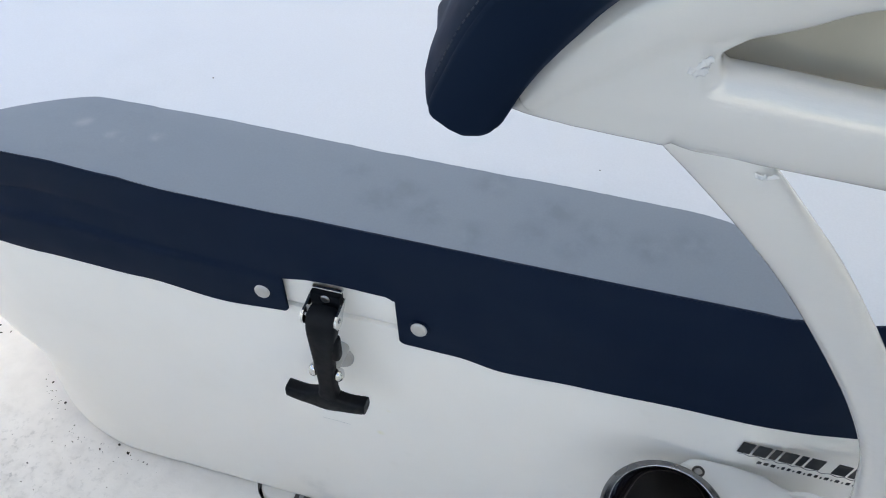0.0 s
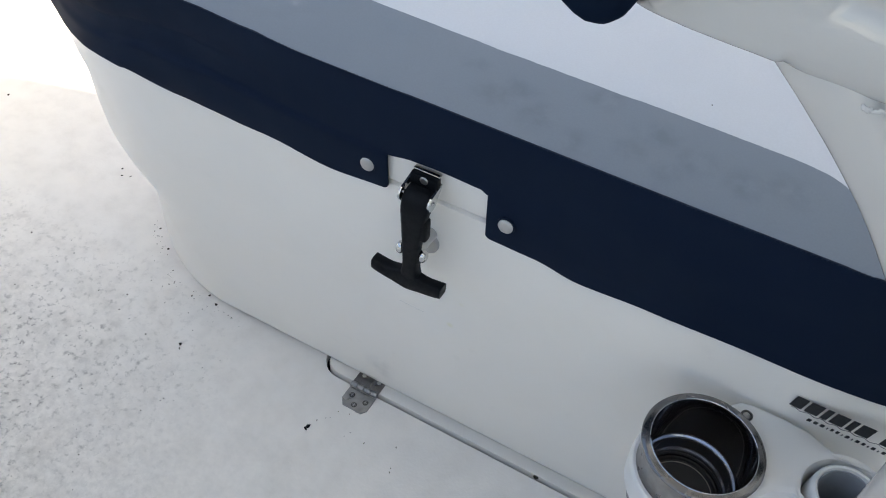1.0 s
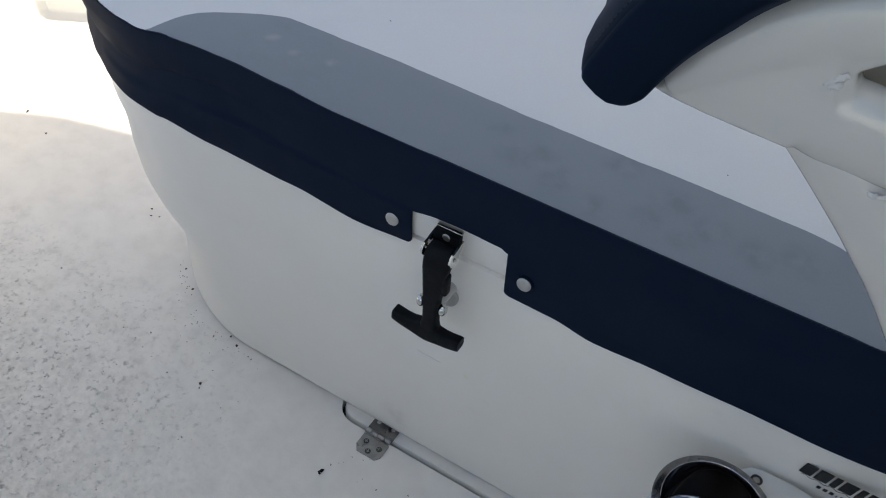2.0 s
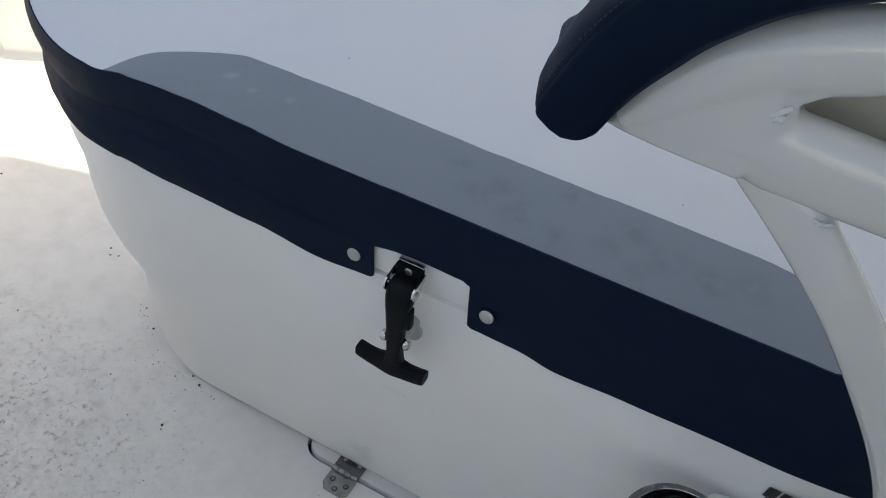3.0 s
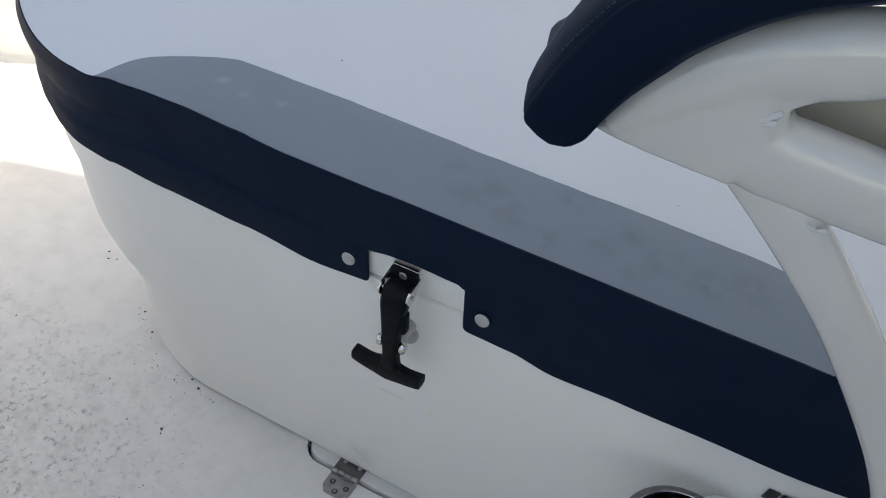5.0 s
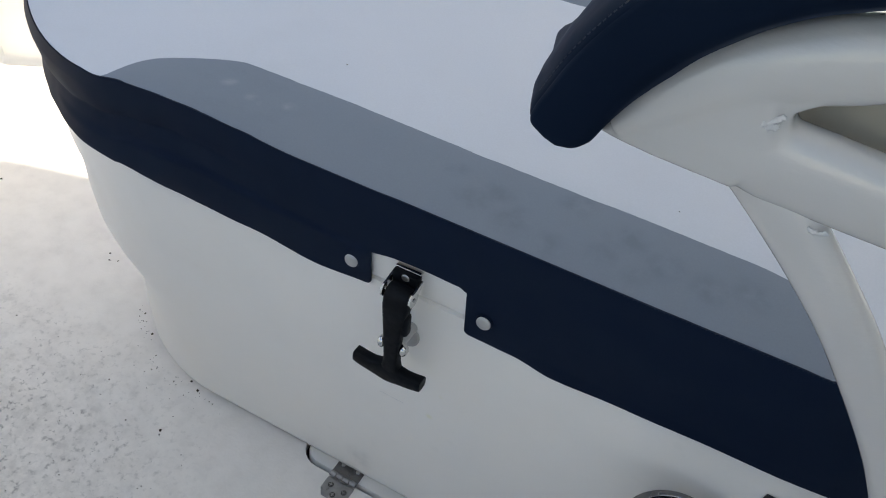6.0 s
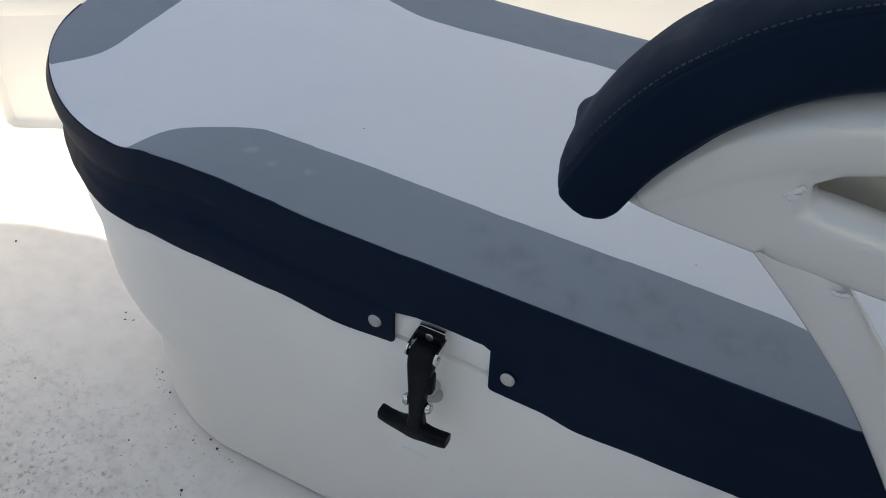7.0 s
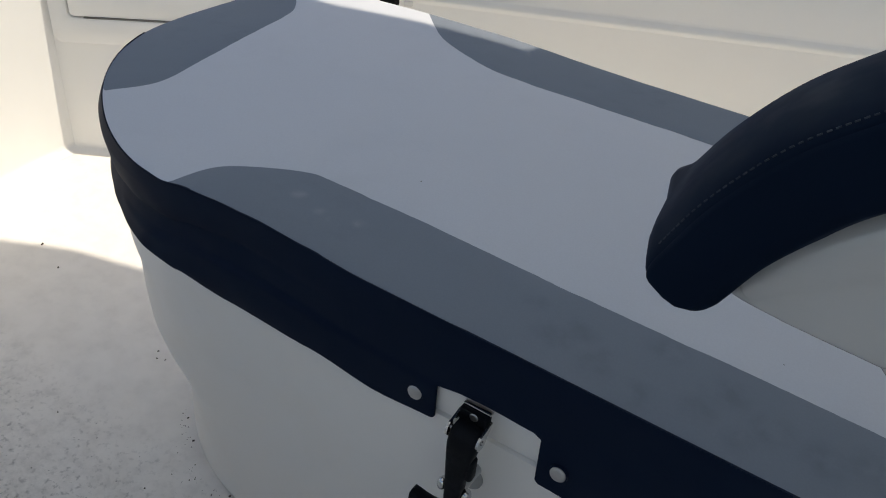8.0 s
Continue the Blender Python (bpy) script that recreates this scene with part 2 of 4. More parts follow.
def curve_at(keys):
    """A smooth function through (place, value) keys."""
    xs = [k[0] for k in keys]
    ys = [k[1] for k in keys]

    def f(x):
        if x <= xs[0]:
            return ys[0]
        if x >= xs[-1]:
            return ys[-1]
        k = max(i for i in range(len(xs)) if xs[i] <= x)
        t = (x - xs[k]) / (xs[k + 1] - xs[k])
        return ys[k] + (ys[k + 1] - ys[k]) * t * t * (3 - 2 * t)
    return f


def loft(bm, rings, closed=True, caps=True):
    rows = [[bm.verts.new(p) for p in r] for r in rings]
    n = len(rows[0])
    for a, b in zip(rows, rows[1:]):
        for k in range(n if closed else n - 1):
            bm.faces.new((a[k], a[(k + 1) % n], b[(k + 1) % n], b[k]))
    if caps and closed:
        bm.faces.new(rows[0][::-1])
        bm.faces.new(rows[-1])
    return rows


def sweep(bm, path, radius, n=20, deep=None):
    """A round tube along path; radius, and deep where its depth differs, is a number or a function of 0..1."""
    rings = []
    side = Vector((0, 1, 0))
    for k, p in enumerate(path):
        d = (path[min(k + 1, len(path) - 1)] - path[max(k - 1, 0)]).normalized()
        a = (side - d * side.dot(d))
        a = a.normalized() if a.length > 0.05 else Vector((1, 0, 0))
        b = d.cross(a)
        u = k / (len(path) - 1)
        r = radius(u) if callable(radius) else radius
        wide = deep(u) if callable(deep) else deep or r
        rings.append([p + a * (wide * math.cos(t)) + b * (r * math.sin(t)) for t in (2 * math.pi * i / n for i in range(n))])
    loft(bm, rings)


def lathe(bm, profile, centre, n=48, close=False):
    rings = [[Vector((centre[0] + r * math.cos(a), centre[1] + r * math.sin(a), z)) for a in (2 * math.pi * i / n for i in range(n))] for r, z in profile]
    rows = [[bm.verts.new(p) for p in r] for r in rings]
    pairs = list(zip(rows, rows[1:])) + ([(rows[-1], rows[0])] if close else [])
    for a, b in pairs:
        for k in range(n):
            bm.faces.new((a[k], a[(k + 1) % n], b[(k + 1) % n], b[k]))
    return rows


def box(bm, lo, hi, bevel=0.0, m=None, seg=2):
    made = bmesh.ops.create_cube(bm, size=1.0)["verts"]
    for v in made:
        v.co = Vector([lo[i] + (v.co[i] + 0.5) * (hi[i] - lo[i]) for i in range(3)])
    if bevel:
        edges = list({e for v in made for e in v.link_edges})
        made = bmesh.ops.bevel(bm, geom=edges, offset=bevel, segments=seg, profile=0.5, affect="EDGES")["verts"]
    if m is not None:
        bmesh.ops.transform(bm, matrix=m, verts=list({v for v in made if v.is_valid}))


def rod(bm, a, b, r, n=16, bevel=0.0):
    a, b = Vector(a), Vector(b)
    q = (b - a).to_track_quat("Z", "Y").to_matrix()
    length = (b - a).length
    prof = ((r - bevel, 0), (r, bevel), (r, length - bevel), (r - bevel, length)) if bevel else ((r, 0), (r, length))
    loft(bm, [[a + q @ Vector((rr * math.cos(t), rr * math.sin(t), z)) for t in (2 * math.pi * i / n for i in range(n))] for rr, z in prof])


def inside(poly, x, y):
    hit = False
    for (x1, y1), (x2, y2) in zip(poly, poly[1:] + poly[:1]):
        if (y1 > y) != (y2 > y) and x < (x2 - x1) * (y - y1) / (y2 - y1) + x1:
            hit = not hit
    return hit


def filled(outer, holes=(), step=None):
    """Triangles of a plane shape with holes: 2D points and index triples, the first ones being the outlines in order."""
    from mathutils.geometry import delaunay_2d_cdt
    pts, edges = [], []
    for loop in (outer, *holes):
        s = len(pts)
        pts += [Vector((p[0], p[1])) for p in loop]
        edges += [(s + k, s + (k + 1) % len(loop)) for k in range(len(loop))]
    if step:
        xs, ys = [p[0] for p in outer], [p[1] for p in outer]
        rim = np.array([(p[0], p[1]) for loop in (outer, *holes) for p in loop])
        for i in range(int((max(xs) - min(xs)) / step) + 1):
            for j in range(int((max(ys) - min(ys)) / step) + 1):
                x, y = min(xs) + (i + 0.5 * (j % 2)) * step, min(ys) + j * step
                if inside(outer, x, y) and not any(inside(h, x, y) for h in holes) and np.hypot(*(rim - (x, y)).T).min() > step * 0.5:
                    pts.append(Vector((x, y)))
    v, _, f, *_ = delaunay_2d_cdt(pts, edges, [], 0, 1e-7)
    tris = []
    for t in f:
        cx, cy = sum(v[k].x for k in t) / len(t), sum(v[k].y for k in t) / len(t)
        if inside(outer, cx, cy) and not any(inside(h, cx, cy) for h in holes):
            tris.append(t)
    return v, tris


def slab(bm, outer, holes, z0, z1, bevel=0.0):
    """A plate with holes through it, its upper rims rounded off by bevel."""
    def shrink(loop, d):
        out = []
        n = len(loop)
        for k in range(n):
            p, q, r = Vector(loop[k - 1]), Vector(loop[k]), Vector(loop[(k + 1) % n])
            t = (r - p).normalized()
            out.append((q.x - t.y * d, q.y + t.x * d))
        return out

    def turn(loop, ccw):
        area = sum(a[0] * b[1] - b[0] * a[1] for a, b in zip(loop, loop[1:] + loop[:1]))
        return loop if (area > 0) == ccw else loop[::-1]
    loops = [turn(list(outer), True)] + [turn(list(h), False) for h in holes]
    inner = [shrink(l, bevel) for l in loops] if bevel else loops
    mid = [shrink(l, bevel * 0.3) for l in loops] if bevel else loops
    for z, ls, flip in ((z1, inner, False), (z0, loops, True)):
        v, tris = filled(ls[0], ls[1:])
        vs = [bm.verts.new((p.x, p.y, z)) for p in v]
        for t in tris:
            bm.faces.new([vs[k] for k in (t[::-1] if flip else t)])
    for l, mi, i in zip(loops, mid, inner):
        rows = [[(p[0], p[1], z0) for p in l], [(p[0], p[1], z1 - bevel) for p in l]]
        if bevel:
            rows += [[(p[0], p[1], z1 - bevel * 0.3) for p in mi], [(p[0], p[1], z1) for p in i]]
        loft(bm, rows, True, False)
    bmesh.ops.remove_doubles(bm, verts=bm.verts, dist=1e-6)


def ring2d(cx, cy, r, n=40):
    return [(cx + r * math.cos(2 * math.pi * k / n), cy + r * math.sin(2 * math.pi * k / n)) for k in range(n)]


def rounded(x0, y0, x1, y1, r, n=6):
    out = []
    for cx, cy, a0 in ((x1 - r, y1 - r, 0), (x0 + r, y1 - r, 90), (x0 + r, y0 + r, 180), (x1 - r, y0 + r, 270)):
        out += [(cx + r * math.cos(radians(a0 + 90 * k / n)), cy + r * math.sin(radians(a0 + 90 * k / n))) for k in range(n + 1)]
    return out


# ---------- the boat's cockpit ----------
MID = 0.293                                   # the boat's centreline in y
HATCH = rounded(-0.181, 0.035, 0.95, 0.55, 0.03)
HOLE = rounded(-0.186, 0.0298, 0.955, 0.555, 0.035)

# bow seating: a low bench that follows the hull round the bow
FACE = [(3.0, 1.62), (0.45, 1.62), (0.26, 1.56), (-1.456, 0.5728), (-1.460, 0.475), (-1.438, 0.360), (-1.430, MID)]
FACE = FACE + [(x, 2 * MID - y) for x, y in FACE[-2::-1]]
LEDGE = 0.456


def offset_line(line, d):
    out = []
    for k, q in enumerate(line):
        a, b = Vector(line[max(k - 1, 0)]), Vector(line[min(k + 1, len(line) - 1)])
        t1 = (Vector(q) - a).normalized() if k else (b - Vector(q)).normalized()
        t2 = (b - Vector(q)).normalized() if k < len(line) - 1 else t1
        n1, n2 = Vector((t1.y, -t1.x)), Vector((t2.y, -t2.x))
        n = (n1 + n2).normalized()
        out.append(Vector(q) + n * d / max(n.dot(n1), 0.5))
    return out


bm = bmesh.new()
v, tris = filled([(p.x, p.y) for p in offset_line(FACE, 0.03)], [HOLE])
vs = [bm.verts.new((p.x, p.y, 0)) for p in v]
for t in tris:
    bm.faces.new([vs[k] for k in t])
loft(bm, [[(p[0], p[1], z) for p in HOLE] for z in (0, -0.03)], True, False)
bmesh.ops.remove_doubles(bm, verts=bm.verts, dist=1e-6)
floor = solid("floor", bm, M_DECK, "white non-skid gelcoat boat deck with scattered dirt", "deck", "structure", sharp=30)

deck_hatch = thing("deck_hatch", (0.38, 0.29, -0.016), "white gelcoat deck hatch lid under the cooler, shut", "hatch")
bm = bmesh.new()
slab(bm, HATCH, [], -0.016, 0.003, 0.006)
part("lid", bm, M_LID, deck_hatch)
bm = bmesh.new()
box(bm, (-0.25, 0.0, -0.034), (1.0, 0.6, -0.016))
part("seal", bm, M_SHADOWGAP, deck_hatch, "dark rubber seal under the lid", smooth=False)


bm = bmesh.new()
HULL = [(3.0, 2.50), (0.45, 2.50), (-0.10, 2.40), (-1.95, 1.50), (-2.40, 1.05), (-2.66, 0.62), (-2.80, MID)]
HULL = HULL + [(x, 2 * MID - y) for x, y in HULL[-2::-1]]
cove = [(-0.022 + 0.022 * math.sin(a), 0.0225 - 0.022 * math.cos(a)) for a in (math.pi / 2 * k / 8 for k in range(9))]
# a moulded bead runs along the face, and the backrest leans away above it
bead_line = [(0.0, LEDGE - 0.020), (0.0, LEDGE - 0.011), (0.0, LEDGE - 0.010), (-0.0016, LEDGE - 0.006), (-0.0026, LEDGE - 0.001), (-0.0018, LEDGE + 0.003), (0.001, LEDGE + 0.007), (0.0035, LEDGE + 0.012), (0.0042, LEDGE + 0.013), (0.005, LEDGE + 0.022)]
riser = [(0.008, LEDGE + 0.06), (0.030, 0.64), (0.038, 0.652), (0.055, 0.657)]
rows = [[(p.x, p.y, z) for p in offset_line(FACE, d)] for d, z in cove]
# the bead falls a little towards the stern
rows += [[(p.x, p.y, z + max(-0.020, min(0.026, -0.013 - 0.0266 * p.x))) for p in offset_line(FACE, d)] for d, z in bead_line + riser]
for f, z in ((0.66, 0.665), (0.70, 0.70), (0.76, 0.90), (0.79, 0.945), (0.83, 0.96), (0.97, 0.95), (1.0, 0.92), (1.0, 0.86), (0.97, 0.80), (0.86, -0.30)):
    rows.append([(p[0] + (q[0] - p[0]) * f, p[1] + (q[1] - p[1]) * f, z) for p, q in zip(FACE, HULL)])
loft(bm, rows, False, False)
solid("wall_bow_bench", bm, M_LINER, "cream moulded gelcoat bench and hull liner round the bow", "boat liner", "structure", sharp=50)

bm = bmesh.new()
box(bm, (3.0, -1.98, -0.3), (3.06, 2.56, 0.95), 0.01)
solid("wall_aft", bm, M_LINER, "plain cream gelcoat bulkhead closing the cockpit", "bulkhead", "structure")

# unseen bulkhead, added to keep light from aft off the cooler and post
bm = bmesh.new()
box(bm, (0.97, -1.25, 0.0), (1.03, 1.06, 1.25), 0.006)
solid("wall_light_block", bm, M_LINER, "unseen plain cream gelcoat bulkhead added to hold back light from aft", "bulkhead", "structure")

bm = bmesh.new()
box(bm, (-60, -60, -1.3), (60, 60, -1.2))
for v in bm.verts:
    v.co.x *= 30
    v.co.y *= 30
solid("ground", bm, M_GROUND, "pale concrete yard under the boat", "ground", "structure", smooth=False)

# storage hatch set in the bench face
along = Vector((0.867, 0.499, 0)).normalized()
face_n = Vector((along.y, -along.x, 0))
hatch_at = Vector((-1.467, 0.566, 0))


def on_face(bm):
    """From (along, height, out) plane coordinates to the bench face."""
    for q in bm.verts:
        a, h, o = q.co
        h += 0.05 * (a - 0.05) if a < 0.6 else 0.0
        q.co = hatch_at + along * a + Vector((0, 0, h)) + face_n * o
    return bm


storage_hatch = thing("storage_hatch", hatch_at + along * 0.28 + Vector((0, 0, 0.28)), "cream gelcoat storage hatch door in a raised frame, shut", "hatch")
bm = bmesh.new()
slab(bm, rounded(0.018, 0.283, 0.56, 0.425, 0.022), [rounded(0.060, 0.343, 0.520, 0.412, 0.014)], -0.004, 0.011, 0.005)
part("frame", on_face(bm), M_LINER, storage_hatch)
bm = bmesh.new()
slab(bm, rounded(0.063, 0.346, 0.517, 0.409, 0.012), [], -0.003, 0.0085, 0.002)
part("door", on_face(bm), M_LINER, storage_hatch)
# the door's shaded gap is drawn as a grey strip along its lower edge
bm = bmesh.new()
box(bm, (0.095, 0.3425, -0.001), (0.49, 0.3465, 0.0102), 0.0008)
part("gap_strip", on_face(bm), M_GAP_STRIP, storage_hatch, "dark strip standing in for the shaded gap along the door")

black_fitting = thing("bench_bumper", hatch_at + along * 0.77 + Vector((0, 0, LEDGE)), "small black rubber bumper on the bench edge", "bumper")
bm = bmesh.new()
box(bm, (0.752, 0.437, -0.03), (0.798, 0.475, 0.006), 0.012, seg=4)
part("pad", on_face(bm), M_RUBBER, black_fitting)
bm = bmesh.new()
box(bm, (0.806, 0.444, -0.02), (0.826, 0.457, 0.004), 0.003)
part("clip", on_face(bm), M_TRAY, black_fitting, "small white clip")

# hard top overhead; the strip beyond its slot is added to shade the bench
half = [(3.0, 2.5), (-0.45, 2.5), (-0.50, 2.45), (-0.455, 1.200), (-0.415, 1.170), (0.695, 1.820), (2.2, 1.95), (2.2, 1.12), (0.639, 1.043), (0.339, 1.023), (0.289, 1.008), (0.274, 0.928), (0.099, 0.917), (-0.051, 0.879), (-0.198, 0.859), (-0.353, 0.816), (-0.494, 0.745), (-0.606, 0.648), (-0.696, 0.478), (-0.79, MID)]
roof_line = half + [(-0.78, 0.0), (-0.75, -0.5), (-0.66, -0.95), (-0.45, -1.2), (0.0, -1.32), (3.0, -1.36)]
bm = bmesh.new()
slab(bm, roof_line, [], 2.05, 2.10, 0.012)
solid("ceiling", bm, M_ROOF, "white moulded hard top over the cockpit, with an added strip shading the bench", "hard top", "structure")
for px, py in ((1.2, 1.08), (1.2, -1.05), (2.6, 1.12), (2.6, -1.05)):
    bm = bmesh.new()
    rod(bm, (px, py, 0.0), (px, py, 2.055), 0.025)
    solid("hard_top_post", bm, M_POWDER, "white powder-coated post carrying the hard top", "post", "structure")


# ---------- the cooler ----------
def round_end(t, p=2 / 1.75):
    """Sine and cosine of a slightly pointed ellipse."""
    return abs(math.sin(t)) ** p, math.copysign(abs(math.cos(t)) ** p, math.cos(t))


def stadium(x0, a, b, z, out=0.0, n_side=64, n_end=56, mid=MID):
    """A long outline with elliptical ends, counter-clockwise from the front edge's -x end."""
    a, b = a + out, b + out
    pts = [(-x0 + 2 * x0 * k / n_side, mid - b) for k in range(n_side)]
    ends = [round_end(math.pi * k / n_end) for k in range(n_end)]
    pts += [(x0 + a * s, mid - b * c) for s, c in ends]
    pts += [(x0 - 2 * x0 * k / n_side, mid + b) for k in range(n_side)]
    pts += [(-x0 - a * s, mid + b * c) for s, c in ends]
    return [Vector((x, y, z)) for x, y in pts]


LID_Z = 0.4755


def front_at(z):
    return 0.0505 - 0.0465 * z / LID_Z


end_a = curve_at(((0.0, 0.291), (0.05, 0.284), (0.11, 0.272), (0.165, 0.267), (0.198, 0.274), (0.218, 0.312), (0.232, 0.346), (0.250, 0.362), (0.285, 0.363), (0.350, 0.357), (0.375, 0.359), (0.400, 0.371), (0.425, 0.371), (0.446, 0.352), (LID_Z, 0.341)))

cooler = thing("cooler", (0, MID, 0.003), "white moulded marine cooler box standing on the deck", "cooler")
bm = bmesh.new()
rings = [stadium(0.370, end_a(0.0), MID - front_at(0), 0.006, -0.009)]
for k in range(81):
    z = 0.006 + (LID_Z - 0.012) * k / 80
    soft = -0.005 * max(0.0, 1 - (z - 0.006) / 0.006) ** 2
    rings.append(stadium(0.370, end_a(z), MID - front_at(z), z, soft))
rings.append(stadium(0.370, end_a(LID_Z), MID - front_at(LID_Z), LID_Z - 0.0042, -0.004))
loft(bm, rings)
part("body", bm, M_COOLER, cooler)
# a dark strip put in as the contact shadow under the body's edge
bm = bmesh.new()
loft(bm, [stadium(0.370, end_a(0.0), MID - front_at(0), z, -0.0075) for z in (0.003, 0.009)])
part("contact_shadow", bm, M_SHADOWGAP, cooler, "dark strip standing in for the contact shadow at the base")

bm = bmesh.new()
rings = []
for z, d in ((LID_Z - 0.0045, -0.006), (LID_Z - 0.0015, -0.005), (LID_Z + 0.0005, 0.0005), (LID_Z + 0.006, 0.0035), (0.53, 0.002), (0.575, 0.0), (0.588, -0.006), (0.592, -0.02)):
    rings.append(stadium(0.370, 0.341, MID - 0.005, z, d))
loft(bm, rings)
part("lid", bm, M_COOLER, cooler)


def on_front(x, z, off=0.0):
    """A point on the cooler's sloping front, off metres proud of it."""
    return Vector((x, front_at(z) - off, z))


# printed mark: plain blocks and bars
def front_bar(bm, x0, z0, x1, z1, lean=0.0, off=0.0006):
    q = [on_front(x0, z0, off), on_front(x1, z0, off), on_front(x1 + lean, z1, off), on_front(x0 + lean, z1, off)]
    a = [bm.verts.new(p) for p in q]
    b = [bm.verts.new(p + Vector((0, 0.0008, 0))) for p in q]
    bm.faces.new(a)
    for k in range(4):
        bm.faces.new((a[k], b[k], b[(k + 1) % 4], a[(k + 1) % 4]))


x = 0.3915
for w in (0.0115, 0.0125, 0.006, 0.0125, 0.006, 0.0125, 0.0, 0.0125, 0.006, 0.0125, 0.006, 0.0125):
    if w:
        w *= 0.95
        bm = bmesh.new()
        front_bar(bm, x, 0.3975, x + w, 0.4150, 0.0025)
        part("printed_block", bm, M_INK, cooler, smooth=False)
    x += (w + 0.0026) if w else 0.008
bm = bmesh.new()
for k in range(60):
    xa, xb = 0.394 + 0.0022 * k, 0.394 + 0.0022 * (k + 1)
    za, zb = 0.3955 + 0.0012 * math.sin(k * 1.1), 0.3955 + 0.0012 * math.sin((k + 1) * 1.1)
    q = [on_front(xa, za - 0.0005, 0.0006), on_front(xb, zb - 0.0005, 0.0006), on_front(xb, zb + 0.0005, 0.0006), on_front(xa, za + 0.0005, 0.0006)]
    bm.faces.new([bm.verts.new(p) for p in q])
part("printed_wave", bm, M_INK, cooler, smooth=False)
bm = bmesh.new()
x = 0.4120
for k, w in enumerate((0.004, 0.004, 0.004, 0.001, 0.0025, 0.0028, 0.001, 0.0035, 0.001, 0.0035, 0.0028, 0.001, 0.0035, 0.001, 0.0035, 0.001, 0.0035, 0.004, 0.004)):
    front_bar(bm, x, 0.3845, x + w * 0.85, 0.3884 if w > 0.002 else 0.3868, 0.0006)
    x += w * 0.85 + 0.0027
part("printed_line", bm, M_INK, cooler, smooth=False)

bm = bmesh.new()
for k in range(11):
    xa = -0.041 + 0.0031 * k
    za = 0.2585 - 0.0001 * k + 0.0002 * math.sin(k * 2.3)
    front_bar(bm, xa, za, xa + 0.0028, za + 0.0004, 0.0, 0.0003)
tagged(part("scuff", bm, plain("grey_scuff", (0.66, 0.65, 0.62), 0.7), cooler, smooth=False), kind="stuff")

# rubber T-handle draw latch
LX = 0.0115
KX = LX - 0.006                                 # the bracket sits a little to one side
latch = part("latch", bmesh.new(), M_STEEL, cooler, "black rubber T-handle draw latch with steel fittings")
bm = bmesh.new()
box(bm, (KX - 0.0140, -0.006, 0.497), (KX + 0.0140, -0.002, 0.5175), 0.0012)
box(bm, (KX - 0.0140, -0.0085, 0.5150), (KX + 0.0150, -0.002, 0.5178), 0.001)
for s in (-1, 1):
    xs = KX + s * 0.0163
    rings = []
    for dx in (-0.0011, 0.0011):
        ear = [(-0.006, 0.5085), (-0.012, 0.5075), (-0.0195, 0.5055)] + [(-0.0235 + 0.0088 * math.sin(a), 0.4965 + 0.0088 * math.cos(a)) for a in (-0.35 - 0.44 * k for k in range(11))] + [(-0.009, 0.502)]
        rings.append([Vector((xs + dx, y, z)) for y, z in ear])
    loft(bm, rings)
part("bracket", bm, M_CHROME, latch, "polished steel bracket", sharp=25)
bm = bmesh.new()
box(bm, (KX - 0.0148, -0.0135, 0.497), (KX + 0.0148, -0.004, 0.5147), 0.0015)
part("pivot_block", bm, M_RUBBER, latch)
bm = bmesh.new()
rod(bm, (KX + 0.001, -0.0130, 0.5108), (KX + 0.001, -0.0150, 0.5108), 0.0046, 14, 0.001)
part("screw", bm, M_BRUSHED, latch)
bm = bmesh.new()
rod(bm, (KX - 0.0185, -0.0235, 0.4965), (KX + 0.0185, -0.0235, 0.4965), 0.0026, 14, 0.0008)
part("pivot_pin", bm, M_STEEL, latch)

bm = bmesh.new()
# strap: rounded sections from the pivot down to the handle
secs = ((0.505, 0.0126, -0.020, 0.004), (0.501, 0.0144, -0.0225, 0.0075), (0.495, 0.0150, -0.0245, 0.0095), (0.487, 0.0150, -0.0265, 0.0095), (0.480, 0.0142, -0.0285, 0.0080), (0.465, 0.0122, -0.0295, 0.0072),
        (0.448, 0.0105, -0.0300, 0.0070), (0.430, 0.0091, -0.0305, 0.0070), (0.412, 0.0083, -0.0305, 0.0072), (0.402, 0.0086, -0.0310, 0.0075), (0.394, 0.0104, -0.0310, 0.0075), (0.385, 0.0128, -0.0310, 0.0072), (0.376, 0.0120, -0.0310, 0.006))
lean = curve_at(((0.36, -0.0085), (0.42, -0.0078), (0.52, -0.0085)))
rings = []
for z, w, y, t in secs:
    cx = LX + lean(z) * 0.6 - 0.0016 * max(0.0, min(1.0, (0.485 - z) / 0.03))
    ring = []
    for k in range(24):
        a = 2 * math.pi * k / 24
        c, s = math.cos(a), math.sin(a)
        ring.append(Vector((cx + w * math.copysign(abs(c) ** 0.45, c), y + t * math.copysign(abs(s) ** 0.45, s), z)))
    rings.append(ring)
loft(bm, rings)
strap = part("strap", bm, M_RUBBER, latch, "black rubber strap", sharp=60)
bm = bmesh.new()
rings = []
